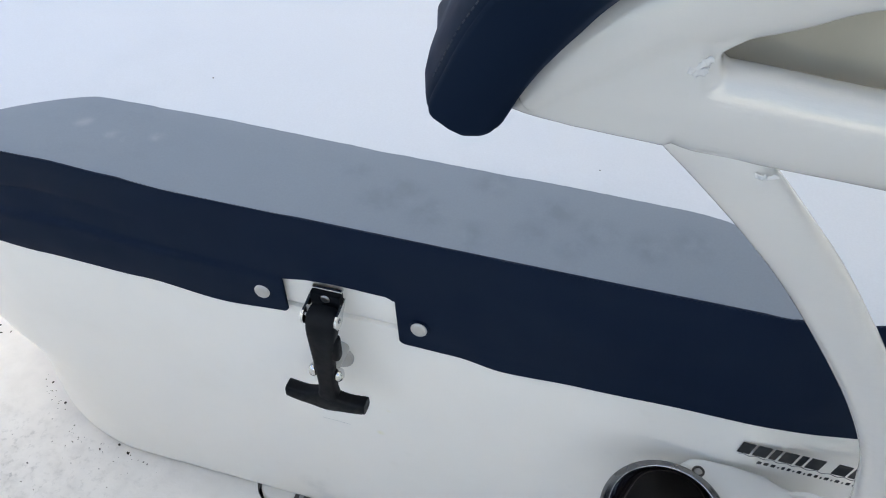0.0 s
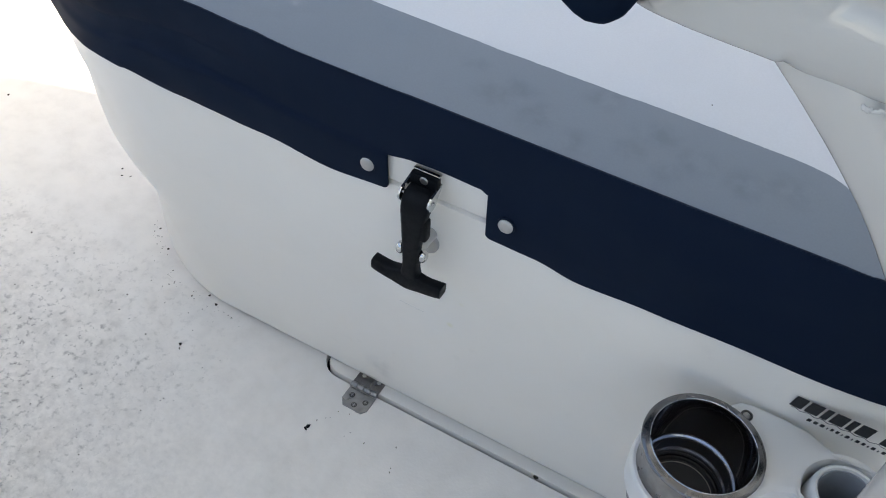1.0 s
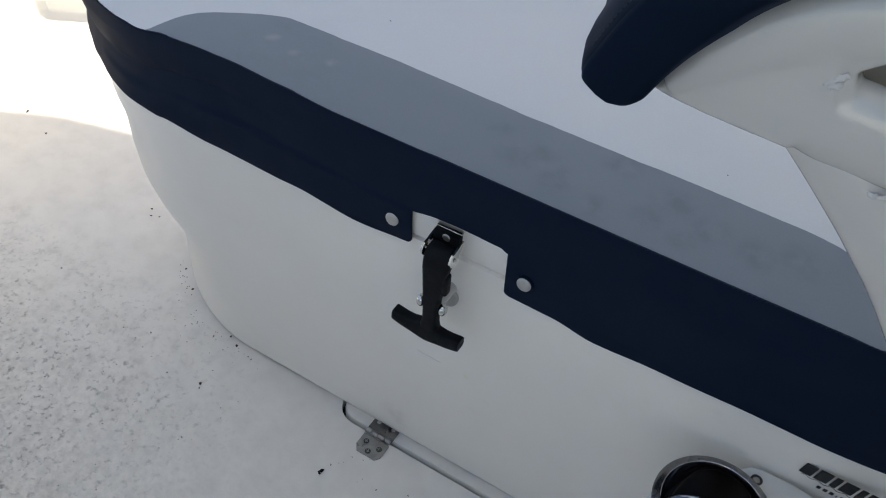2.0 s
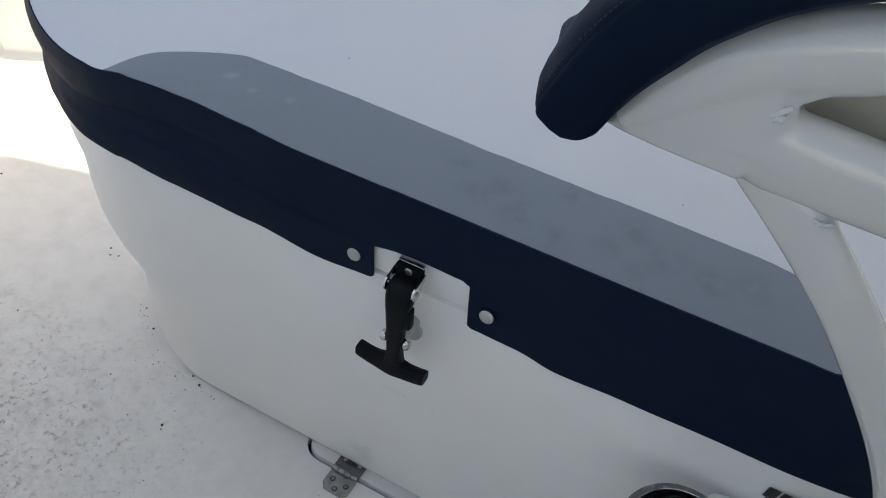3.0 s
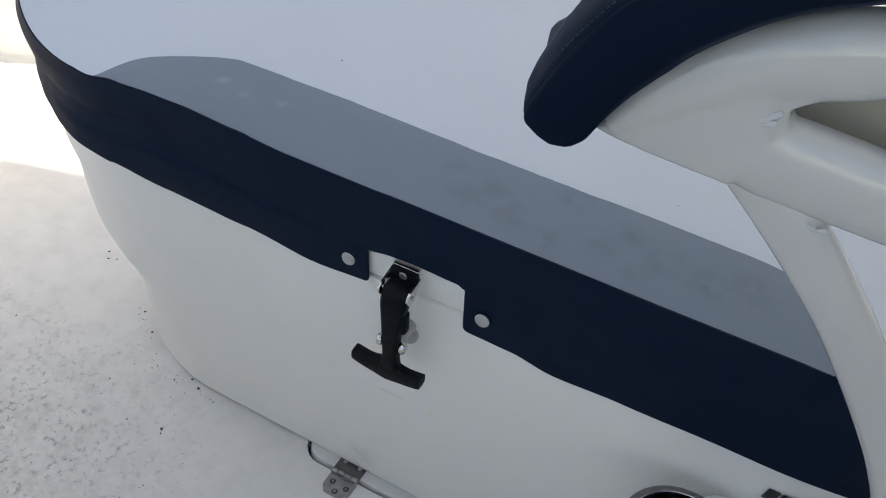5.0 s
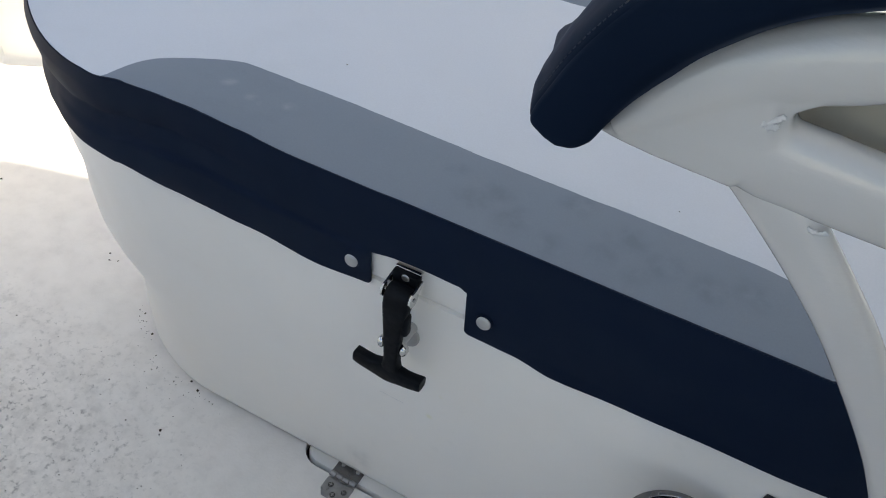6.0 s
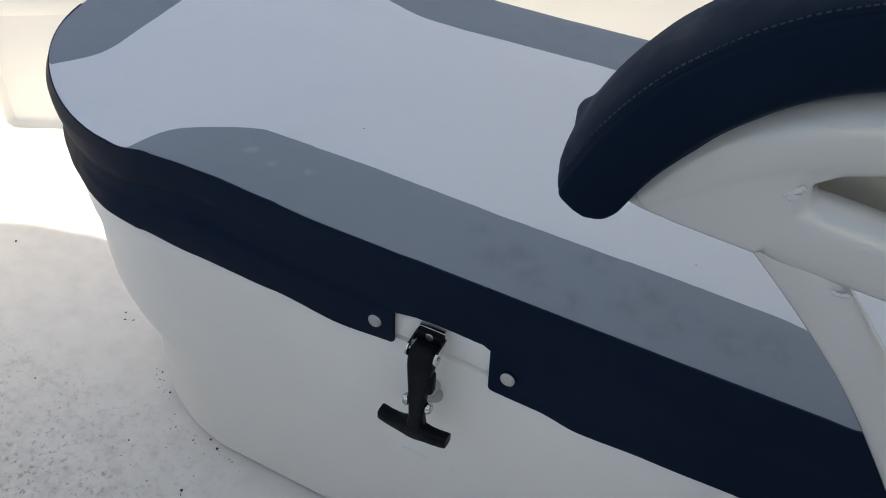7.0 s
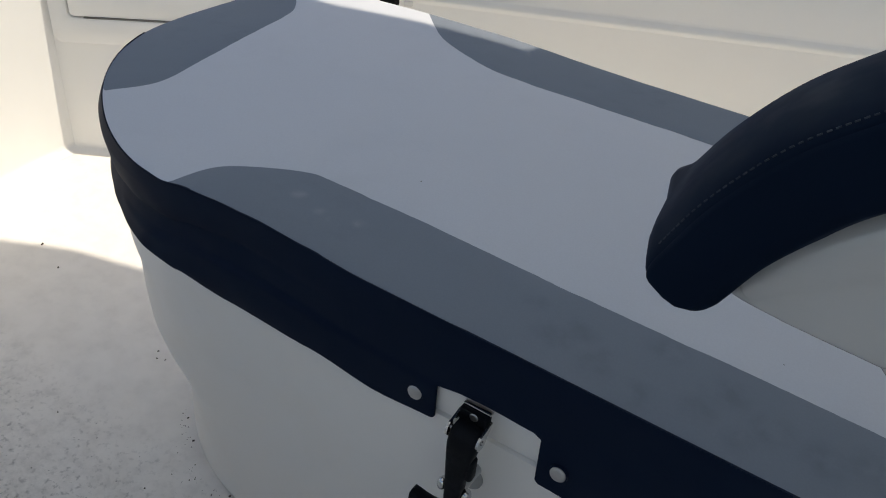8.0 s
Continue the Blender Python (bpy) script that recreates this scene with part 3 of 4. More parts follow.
for k in range(25):
    u = -1 + k / 12
    x = LX - 0.0095 + 0.0418 * u
    mid_z = 0.3815 + 0.0055 * u * u
    hgt = 0.0095 - 0.0015 * abs(u) + 0.005 * math.exp(-(u / 0.33) ** 2)
    if abs(u) > 0.93:
        hgt *= 0.9
    ring = []
    for j in range(20):
        a = 2 * math.pi * j / 20
        c, s = math.cos(a), math.sin(a)
        ring.append(Vector((x, -0.031 + 0.0075 * math.copysign(abs(c) ** 0.5, c), mid_z + 0.003 * math.exp(-(u / 0.4) ** 2) + hgt * math.copysign(abs(s) ** 0.5, s))))
    rings.append(ring)
loft(bm, rings)
part("tee_handle", bm, M_RUBBER, latch, "black rubber T-shaped pull", sharp=60)
bm = bmesh.new()
box(bm, (LX + 0.000, -0.034, 0.448), (LX + 0.0105, -0.022, 0.477), 0.0035, seg=3)
part("side_rib", bm, M_RUBBER, latch)
bm = bmesh.new()
rod(bm, (LX - 0.0130, front_at(0.402) + 0.001, 0.402), (LX - 0.0130, front_at(0.402) - 0.004, 0.402), 0.0172, 28, 0.0015)
rod(bm, (LX - 0.006, front_at(0.419), 0.419), (LX - 0.006, -0.022, 0.420), 0.0075, 18, 0.001)
part("keeper_base", bm, M_SNAP, latch, "satin steel keeper")
for s in (-1, 1):
    bm = bmesh.new()
    bmesh.ops.create_uvsphere(bm, u_segments=16, v_segments=10, radius=0.0066, matrix=Matrix.Translation((LX - 0.0075 + s * 0.0130, -0.028, 0.4225)) @ Matrix.Diagonal((0.8, 1, 1.15, 1)))
    part("keeper_stud", bm, M_CHROME, latch)


# ---------- the fitted cover ----------
TOP = 0.600
CX0, CA, CB, CM = 0.380, 0.345, 0.3042, 0.2962
cover = thing("cooler_cover", (0, MID, TOP), "fitted marine vinyl cover with navy skirt and grey and white top", "cover")


def far_end(t):
    """The cover's -x end for t from the back (0) to the front (pi): fuller towards the back."""
    s, c = round_end(t)
    if c > 0:
        blunt = min(1.0, c / 0.35)
        s = s + (abs(math.sin(t)) ** 0.714 - s) * blunt
        c = c + (math.cos(t) ** 0.714 - c) * blunt
        return CA * s + 0.021 * blunt * s, CB * c
    return CA * s, CB * c


def cover_line(out, n_side, n_end):
    pts = stadium(CX0, CA, CB, TOP, out, n_side, n_end, CM)[:2 * n_side + n_end]
    ends = [far_end(math.pi * k / n_end) for k in range(n_end)]
    return [(p.x, p.y) for p in pts] + [(-CX0 - dx - out * math.sin(math.pi * k / n_end), CM + dy + out * math.cos(math.pi * k / n_end)) for k, (dx, dy) in enumerate(ends)]


rim = cover_line(-0.001, 80, 72)


front_lift = curve_at(((-0.43, 0.0), (-0.405, -0.0010), (-0.355, 0.0058), (-0.300, 0.0080), (-0.262, 0.0075), (-0.20, 0.0040), (-0.13, 0.0)))


def rim_z(x, y=0.0):
    """The cover sits a little lower towards its +x end."""
    droop = 0.0060 * math.exp(-((x + 0.51) / 0.10) ** 2) * max(0.0, min(1.0, (0.32 - y) / 0.12))
    back_lift = (0.0022 + 0.003 * max(0.0, min(1.0, (-x - 0.1) / 0.2))) * max(0.0, min(1.0, (y - 0.45) / 0.12))
    puffed = front_lift(x) * max(0.0, min(1.0, (0.085 - y) / 0.085))
    return TOP + puffed + back_lift - droop - 0.0032 * max(0.0, min(1.0, (x + 0.15) / 0.4)) * max(0.0, min(1.0, (0.05 - y) / 0.05))


def cover_z(x, y):
    u, w = x / 0.73, (y - MID) / 0.31
    z = rim_z(x, y) + 0.006 * max(0.0, 1 - u * u) * max(0.0, 1 - w * w)
    z += 0.0016 * noise.noise((x * 5, y * 5, 1.0)) + 0.0006 * noise.noise((x * 17, y * 17, 4.0))
    return z


def between(p, q):
    """The rim's points from nearest p round to nearest q, counter-clockwise."""
    near = [min(range(len(rim)), key=lambda k: (rim[k][0] - s[0]) ** 2 + (rim[k][1] - s[1]) ** 2) for s in (p, q)]
    out, k = [], near[0]
    while k != near[1]:
        out.append(rim[k])
        k = (k + 1) % len(rim)
    return out + [rim[near[1]]]


def edge(pts, n):
    """A sewn line, which wavers a little."""
    return [(p.x + 0.0007 * noise.noise((p.x * 40, p.y * 40, 3.0)), p.y + 0.0013 * noise.noise((p.x * 26, p.y * 26, 8.0)) + 0.0005 * noise.noise((p.x * 110, p.y * 110, 5.0))) for p in spline([(*p, 0) for p in pts], n)]


FRONT_EDGE = edge([(-0.386, -0.0055), (-0.370, 0.040), (-0.331, 0.078), (-0.291, 0.099), (-0.255, 0.1055), (-0.150, 0.1035), (0.020, 0.0975), (0.190, 0.0945), (0.275, 0.0925), (0.345, 0.082), (0.385, 0.040), (0.400, -0.004)], 170)
LEFT_EDGE = edge([(-0.607, 0.085), (-0.597, 0.108), (-0.585, 0.133), (-0.580, 0.155), (-0.5815, 0.180), (-0.588, 0.214), (-0.595, 0.265), (-0.609, 0.357), (-0.622, 0.440), (-0.638, 0.477), (-0.662, 0.503), (-0.690, 0.520)], 90)
BACK_EDGE = edge([(-0.462, 0.594), (-0.425, 0.555), (-0.381, 0.519), (-0.300, 0.484), (-0.245, 0.476), (-0.080, 0.477), (0.080, 0.476), (0.245, 0.476), (0.300, 0.484), (0.381, 0.519), (0.425, 0.555), (0.462, 0.594)], 150)
RIGHT_EDGE = edge([(0.600, 0.080), (0.585, 0.125), (0.576, 0.166), (0.585, 0.225), (0.597, 0.286), (0.608, 0.400), (0.622, 0.455), (0.650, 0.492), (0.672, 0.505)], 44)


def on_rim(line):
    ends = [min(rim, key=lambda r: math.dist(r, line[k])) for k in (0, -1)]
    return [ends[0], *line[1:-1], ends[1]]


FRONT_EDGE, LEFT_EDGE, BACK_EDGE, RIGHT_EDGE = (on_rim(e) for e in (FRONT_EDGE, LEFT_EDGE, BACK_EDGE, RIGHT_EDGE))


def panel(name, loop, mat, label):
    clean = []
    for p in loop:
        if not clean or math.dist(p, clean[-1]) > 0.0012:
            clean.append(p)
    if math.dist(clean[0], clean[-1]) < 0.0012:
        clean.pop()
    v, tris = filled(clean, (), 0.016)
    bm = bmesh.new()
    n = len(clean)
    vs = [bm.verts.new((p.x, p.y, cover_z(p.x, p.y) - (0.0016 if k < n else 0.0))) for k, p in enumerate(v)]
    low = [bm.verts.new((p.x, p.y, TOP - 0.006)) for p in v[:n]]
    for t in tris:
        bm.faces.new([vs[k] for k in t])
    for k in range(n):
        bm.faces.new((vs[k], low[k], low[(k + 1) % n], vs[(k + 1) % n]))
    part(name, bm, mat, cover, label, sharp=45)


front_rim = between(FRONT_EDGE[0], FRONT_EDGE[-1])
right_rim = between(RIGHT_EDGE[0], RIGHT_EDGE[-1])
back_rim = between(BACK_EDGE[-1], BACK_EDGE[0])
left_rim = between(LEFT_EDGE[-1], LEFT_EDGE[0])
panel("grey_panel", front_rim + FRONT_EDGE[-2:0:-1], M_GREY, "grey vinyl panel")
panel("grey_panel", right_rim + RIGHT_EDGE[-2:0:-1], M_GREY, "grey vinyl panel")
panel("grey_panel", back_rim + BACK_EDGE[1:-1], M_GREY, "grey vinyl panel")
panel("grey_panel", left_rim + LEFT_EDGE[1:-1], M_GREY, "grey vinyl panel")
white = FRONT_EDGE[:-1] + between(FRONT_EDGE[-1], RIGHT_EDGE[0])[1:-1] + RIGHT_EDGE + between(RIGHT_EDGE[-1], BACK_EDGE[-1])[1:-1] + BACK_EDGE[::-1] + between(BACK_EDGE[0], LEFT_EDGE[-1])[1:-1] + LEFT_EDGE[::-1] + between(LEFT_EDGE[0], FRONT_EDGE[0])[1:-1]
panel("white_panel", white, M_WHITE, "white vinyl panel")

# overlock stitches along the top edge
bm = bmesh.new()
line = spline([(x, y, 0) for x, y in cover_line(-0.0004, 80, 72)] + [(-CX0, CM - CB + 0.0004, 0)], 900)
for k, p in enumerate(line[:-1]):
    d = (line[k + 1] - p).normalized()
    low = 0.0011 if p.y < CM - 0.05 else 0.0055
    m = Matrix.Translation((p.x, p.y, rim_z(p.x, p.y) - low)) @ Matrix(((d.x, -d.y, 0, 0), (d.y, d.x, 0, 0), (0, 0, 1, 0), (0, 0, 0, 1))) @ Matrix.Diagonal((0.0009, 0.0014, 0.0010, 1))
    bmesh.ops.create_icosphere(bm, subdivisions=1, radius=1.0, matrix=m)
tagged(part("edge_stitching", bm, M_NAVY, cover, "navy stitches along the top seam"), kind="stuff")

# skirt: hem height along the front, with a notch for the latch
NOTCH = (-0.0405, 0.070)
hem = curve_at(((-0.60, 0.5015), (-0.475, 0.5022), (-0.39, 0.4908), (-0.31, 0.4792), (-0.20, 0.4738), (-0.107, 0.4627), (-0.042, 0.467), (0.075, 0.4555), (0.124, 0.4545), (0.170, 0.4475), (0.245, 0.4515), (0.34, 0.4545), (0.38, 0.4545), (0.60, 0.4545)))
notch_top = curve_at(((-0.0405, 0.5165), (-0.010, 0.5215), (0.030, 0.5215), (0.060, 0.5195), (0.070, 0.5155)))


def skirt_columns():
    """Plan points of the skirt's run, with the hem height of each."""
    cols = []
    for k in range(641):
        x = -CX0 + 2 * CX0 * k / 640
        cols.append((x, None))
    xs = sorted({x for x, _ in cols} | {NOTCH[0] - 0.0004, NOTCH[0] + 0.0004, NOTCH[1] - 0.0004, NOTCH[1] + 0.0004})
    def front_hem(x):
        if NOTCH[0] < x < NOTCH[1]:
            return notch_top(x)
        gap = max(0.0, 0.007 - min(abs(x - NOTCH[0]), abs(x - NOTCH[1])))     # rounded flap corners
        return hem(x) + 0.007 - math.sqrt(0.007 ** 2 - gap ** 2)
    run_ = [((x, CM - CB), (0, -1), front_hem(x), hem(x)) for x in xs if abs(x - NOTCH[0]) > 0.0003 and abs(x - NOTCH[1]) > 0.0003]
    n = 120
    for k in range(1, n):
        t = math.pi * k / n
        s, c = round_end(t)
        run_.append(((CX0 + CA * s, CM - CB * c), (math.sin(t), -math.cos(t)), 0.4545 - min(0.034, 0.68 * CB * (1 - c)), None))
    for k in range(81):
        run_.append(((CX0 - 2 * CX0 * k / 80, CM + CB), (0, 1), 0.47, None))
    for k in range(1, n):
        t = math.pi * k / n
        blend = (1 + math.cos(t)) / 2
        dx, dy = far_end(t)
        run_.append(((-CX0 - dx, CM + dy), (-math.sin(t), math.cos(t)), 0.47 * blend + 0.4885 * (1 - blend) + 0.014 * math.sin(t), None))
    return run_


def fold(x, y, u):
    """How far the skirt stands off its smooth shape; u runs from top edge (0) to hem (1)."""
    end = max(0.0, min(1.0, (-x - 0.16) / 0.30))
    body = math.sin(math.pi * u)
    crease = -0.0095 * end * math.exp(-abs(u - 0.42 - 0.10 * math.sin(x * 7)) / 0.12) + 0.0065 * end * math.exp(-((u - 0.78) / 0.16) ** 2)
    along_fold = max(0.0, min(1.0, (0.02 - x) / 0.25)) * max(0.0, min(1.0, (0.03 - y) / 0.03))
    crease += 0.0055 * along_fold / (1 + math.exp(-(u - 0.60 - 0.05 * math.sin(x * 5)) / 0.010))
    wave = 0.0028 * noise.noise((x * 9, y * 9, u * 1.5)) + 0.0015 * noise.noise((x * 26, y * 26, u * 3))
    return crease + wave * body + 0.0015 * body


bm = bmesh.new()
ROWS = 56
cols = skirt_columns()
outer_rows, inner_rows = [], []
for r in range(ROWS + 1):
    u = r / ROWS
    oo, ii = [], []
    for (x, y), (nx, ny), h, full_hem in cols:
        top_z = rim_z(x, y) - (0.001 if y < CM - 0.05 else 0.006)
        z = max(h, top_z + ((full_hem or h) - top_z) * u) if r < ROWS else h
        drop = top_z - z
        off = fold(x, y, drop / 0.14) if drop > 0.003 else 0.0
        # the skirt leans in to lie on the lid and the body
        lean_in = 0.0085 * min(1.0, drop / 0.13) - 0.0008 * math.sin(min(1.0, drop / 0.015) * math.pi / 2)
        d = off - lean_in + 0.005 * max(0.0, min(1.0, (-x - 0.40) / 0.12)) * min(1.0, drop / 0.02) + 0.008 * max(0.0, min(1.0, (-x - 0.54) / 0.10)) * min(1.0, drop / 0.03) * max(0.0, 1.0 - drop / 0.085)
        oo.append(bm.verts.new((x + nx * d, y + ny * d, z)))
        ii.append(bm.verts.new((x + nx * (d - 0.0022), y + ny * (d - 0.0022), z)))
    outer_rows.append(oo)
    inner_rows.append(ii)
n = len(cols)
for rows in (outer_rows, inner_rows):
    for a, b in zip(rows, rows[1:]):
        for k in range(n):
            bm.faces.new((a[k], a[(k + 1) % n], b[(k + 1) % n], b[k]))
for o, i in ((outer_rows[0], inner_rows[0]), (outer_rows[-1], inner_rows[-1])):
    for k in range(n):
        bm.faces.new((o[k], o[(k + 1) % n], i[(k + 1) % n], i[k]))
bmesh.ops.remove_doubles(bm, verts=bm.verts, dist=1e-6)
skirt = part("skirt", bm, M_NAVY, cover, "navy vinyl skirt notched round the latch", sharp=60)

for sx, sz in ((-0.0628, 0.4935), (0.0926, 0.4885)):
    snap = part("snap_button", bmesh.new(), M_SNAP, cover, "round nickel snap button")
    bm = bmesh.new()
    prof = [(0.0, 0.0027), (0.0045, 0.0026), (0.0068, 0.0021), (0.0078, 0.0010), (0.0078, -0.003)]
    rows = lathe(bm, prof[1:], (0, 0), 28)
    bm.faces.new(rows[0])
    bmesh.ops.transform(bm, matrix=pose(sx, -0.0060, sz, 90 - 4, 0, 0), verts=bm.verts)
    part("cap", bm, M_SNAP, snap)
    bm = bmesh.new()
    lathe(bm, [(0.0078, 0.0002), (0.0092, 0.0002), (0.0095, -0.002), (0.0078, -0.002)], (0, 0), 28, True)
    bmesh.ops.transform(bm, matrix=pose(sx, -0.0060, sz, 90 - 4, 0, 0), verts=bm.verts)
    part("washer", bm, M_NAVY, snap)

# ---------- hinge of the deck hatch ----------
hinge = thing("hatch_hinge", (-0.101, 0.03, 0.0), "satin stainless butt hinge screwed to the deck hatch", "hinge")
bm = bmesh.new()
slab(bm, [(-0.1235, 0.026), (-0.1235, 0.004), (-0.116, -0.006), (-0.085, -0.006), (-0.079, 0.002), (-0.079, 0.026)], [], 0.0003, 0.0022, 0.0005)
leaf = part("deck_leaf", bm, M_BRUSHED, hinge, smooth=False)
for sx, sy in ((-0.1125, 0.0145), (-0.101, 0.0015), (-0.0885, 0.0125)):
    screw = bmesh.new()
    rod(screw, (sx, sy, 0.0018), (sx, sy, 0.0031), 0.0044, 14, 0.0008)
    s = part("screw", screw, M_SCREW, leaf)
    cross = bmesh.new()
    box(cross, (sx - 0.0028, sy - 0.0008, 0.0030), (sx + 0.0028, sy + 0.0008, 0.0034))
    box(cross, (sx - 0.0008, sy - 0.0028, 0.0030), (sx + 0.0008, sy + 0.0028, 0.00345))
    part("screw_slot", cross, M_BRUSHED, leaf, smooth=False)
bm = bmesh.new()
slab(bm, [(-0.1235, 0.034), (-0.079, 0.034), (-0.079, 0.0525), (-0.1235, 0.0525)], [], 0.003, 0.0052, 0.0005)
part("lid_leaf", bm, M_RIM, hinge, smooth=False)
for sx in (-0.114, -0.0885):
    bm = bmesh.new()
    rod(bm, (sx, 0.0505, 0.0048), (sx, 0.0505, 0.0056), 0.0036, 14, 0.0005)
    part("screw", bm, M_CHROME, hinge)
for k in range(4):
    bm = bmesh.new()
    xa = -0.1235 + 0.0113 * k
    rod(bm, (xa, 0.030, 0.0055), (xa + 0.0106, 0.030, 0.0055), 0.0044, 16, 0.0006)
    part("knuckle", bm, M_BRUSHED, hinge)


# ---------- the leaning post ----------
PY = -0.0935
post = thing("leaning_post", (0.6, PY, 0.0), "white powder-coated tube leaning post with a navy padded bolster", "leaning post")


def back(x, z):
    """From the fitted side view to the frame's own plane."""
    return 0.28 + (x - 0.28) * 1.025, 1.0732 + (z - 1.075) * 1.025


def xz(pts, y=PY):
    return [(x, y, z) for x, z in (back(*p) for p in pts)]


def leg_path(mirror=False):
    pts = [(0.266, 0.828), (0.281, 0.8135), (0.309, 0.788), (0.3335, 0.763), (0.365, 0.727), (0.3995, 0.679), (0.4265, 0.637), (0.4465, 0.596), (0.4565, 0.555), (0.4615, 0.50), (0.463, 0.30), (0.463, 0.034)]
    return xz([(1.14 - x, z) if mirror else (x, z) for x, z in pts])


bm = bmesh.new()
sweep(bm, spline(xz([(0.207, 0.8245), (0.245, 0.828), (0.29, 0.8268), (0.36, 0.8226), (0.45, 0.8192), (0.60, 0.8172), (0.90, 0.8172)]), 80), curve_at(((0, 0.012), (0.06, 0.0205), (0.12, 0.0282), (0.22, 0.0270), (1, 0.0264))), 32, 0.0146)
sweep(bm, spline(xz([(0.196, 0.820), (0.2235, 0.8467), (0.2558, 0.8723), (0.2914, 0.8902), (0.336, 0.9055), (0.4007, 0.919), (0.55, 0.930), (0.72, 0.929), (0.84, 0.905), (0.90, 0.83)]), 80), curve_at(((0, 0.012), (0.05, 0.0203), (0.12, 0.0235), (0.175, 0.0248), (0.22, 0.0200), (0.35, 0.0196), (1, 0.0195))), 32, 0.0174)
web_tip = [(0.1862, 0.8142), (0.1905, 0.8205), (0.204, 0.8365), (0.235, 0.8625), (0.264, 0.8755), (0.278, 0.872), (0.2805, 0.857), (0.284, 0.840), (0.27, 0.806), (0.222, 0.8088), (0.199, 0.8114)]
web_crotch = [(0.245, 0.872), (0.292, 0.885), (0.304, 0.889), (0.303, 0.8745), (0.2950, 0.8680), (0.2853, 0.8602), (0.2890, 0.8500), (0.296, 0.836), (0.27, 0.815), (0.245, 0.815)]
for shape, half_thick in ((web_tip, 0.0139), (web_crotch, 0.0115)):
    plate = bmesh.new()
    slab(plate, [back(*p) for p in shape], [], -half_thick, half_thick, 0.004)
    bmesh.ops.transform(plate, matrix=Matrix(((1, 0, 0, 0), (0, 0, -1, PY), (0, 1, 0, 0), (0, 0, 0, 1))), verts=plate.verts)
    tmp = bpy.data.meshes.new("web")
    plate.to_mesh(tmp)
    plate.free()
    bm.from_mesh(tmp)
    bpy.data.meshes.remove(tmp)
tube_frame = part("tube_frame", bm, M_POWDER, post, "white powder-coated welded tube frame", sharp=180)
weld = tube_frame.modifiers.new("weld", "REMESH")
weld.mode, weld.voxel_size, weld.use_smooth_shade = "VOXEL", 0.0016, True
ease = tube_frame.modifiers.new("ease", "SMOOTH")
ease.factor, ease.iterations = 0.5, 14
for mirror in (False, True):
    bm = bmesh.new()
    sweep(bm, spline(leg_path(mirror), 90), curve_at(((0, 0.016), (0.015, 0.0195), (0.06, 0.0192), (0.14, 0.0176), (0.25, 0.0170), (1, 0.0170))), 36, curve_at(((0, 0.004), (0.03, 0.0070), (0.07, 0.0105), (0.13, 0.0140), (1, 0.0140))))
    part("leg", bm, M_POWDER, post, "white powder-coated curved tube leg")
for cx in (back(0.463, 0)[0], back(1.14 - 0.463, 0)[0]):
    bm = bmesh.new()
    lathe(bm, [(0.045, 0.0), (0.045, 0.005), (0.043, 0.007), (0.024, 0.007), (0.021, 0.012)], (cx, PY), 32)
    part("foot_flange", bm, M_POWDER, post)

# weld beads
seed = random.Random(3)
for pts, y in (([(0.2730, 0.8520), (0.2775, 0.8560), (0.2825, 0.8602)], -0.1071), ([(0.275, 0.8510), (0.2810, 0.8540)], -0.1072), ([(0.3165, 0.7965), (0.321, 0.7955), (0.3265, 0.7972)], -0.1022)):
    bm = bmesh.new()
    for p in spline(xz(pts, y), 24 * len(pts)):
        p += Vector((seed.gauss(0, 0.0008), seed.uniform(-0.0003, 0.0005), seed.gauss(0, 0.0009)))
        bmesh.ops.create_icosphere(bm, subdivisions=2, radius=seed.uniform(0.0005, 0.0011), matrix=Matrix.Translation(p) @ Matrix.Diagonal((1, 0.75, 1, 1)))
    bead = part("weld_bead", bm, M_BEAD, post)
    melt = bead.modifiers.new("melt", "REMESH")
    melt.mode, melt.voxel_size, melt.use_smooth_shade = "VOXEL", 0.00045, True
    smoothed = bead.modifiers.new("ease", "SMOOTH")
    smoothed.factor, smoothed.iterations = 0.5, 3

bm = bmesh.new()
back_shape = [(0.245, 0.845), (0.28, 0.885), (0.40, 0.92), (0.70, 0.93), (0.82, 0.90), (0.88, 0.83), (0.30, 0.83)]
slab(bm, [back(*p) for p in back_shape], [], -0.004, 0.004, 0.001)
bmesh.ops.transform(bm, matrix=Matrix(((1, 0, 0, 0), (0, 0, -1, PY + 0.032), (0, 1, 0, 0), (0, 0, 0, 1))), verts=bm.verts)
part("backing_panel", bm, M_BEIGE, post, "beige backing panel behind the tubes")

# bolster: a padded band bent over the upper tube
path = spline([(0.1685, 0, 0.817), (0.1845, 0, 0.8505), (0.2075, 0, 0.884), (0.230, 0, 0.9065), (0.254, 0, 0.9255), (0.283, 0, 0.941), (0.335, 0, 0.958), (0.45, 0, 0.975), (0.60, 0, 0.981), (0.74, 0, 0.977)], 90)
Y0, Y1 = -0.128, -0.031


def bolster_point(p, d, y, o):
    """o: outwards from the path."""
    nrm = Vector((-d.z, 0, d.x))
    q = p + nrm * o
    return Vector((q.x - 0.165 * (y - Y0), y, q.z + 0.01 * (y - Y0)))


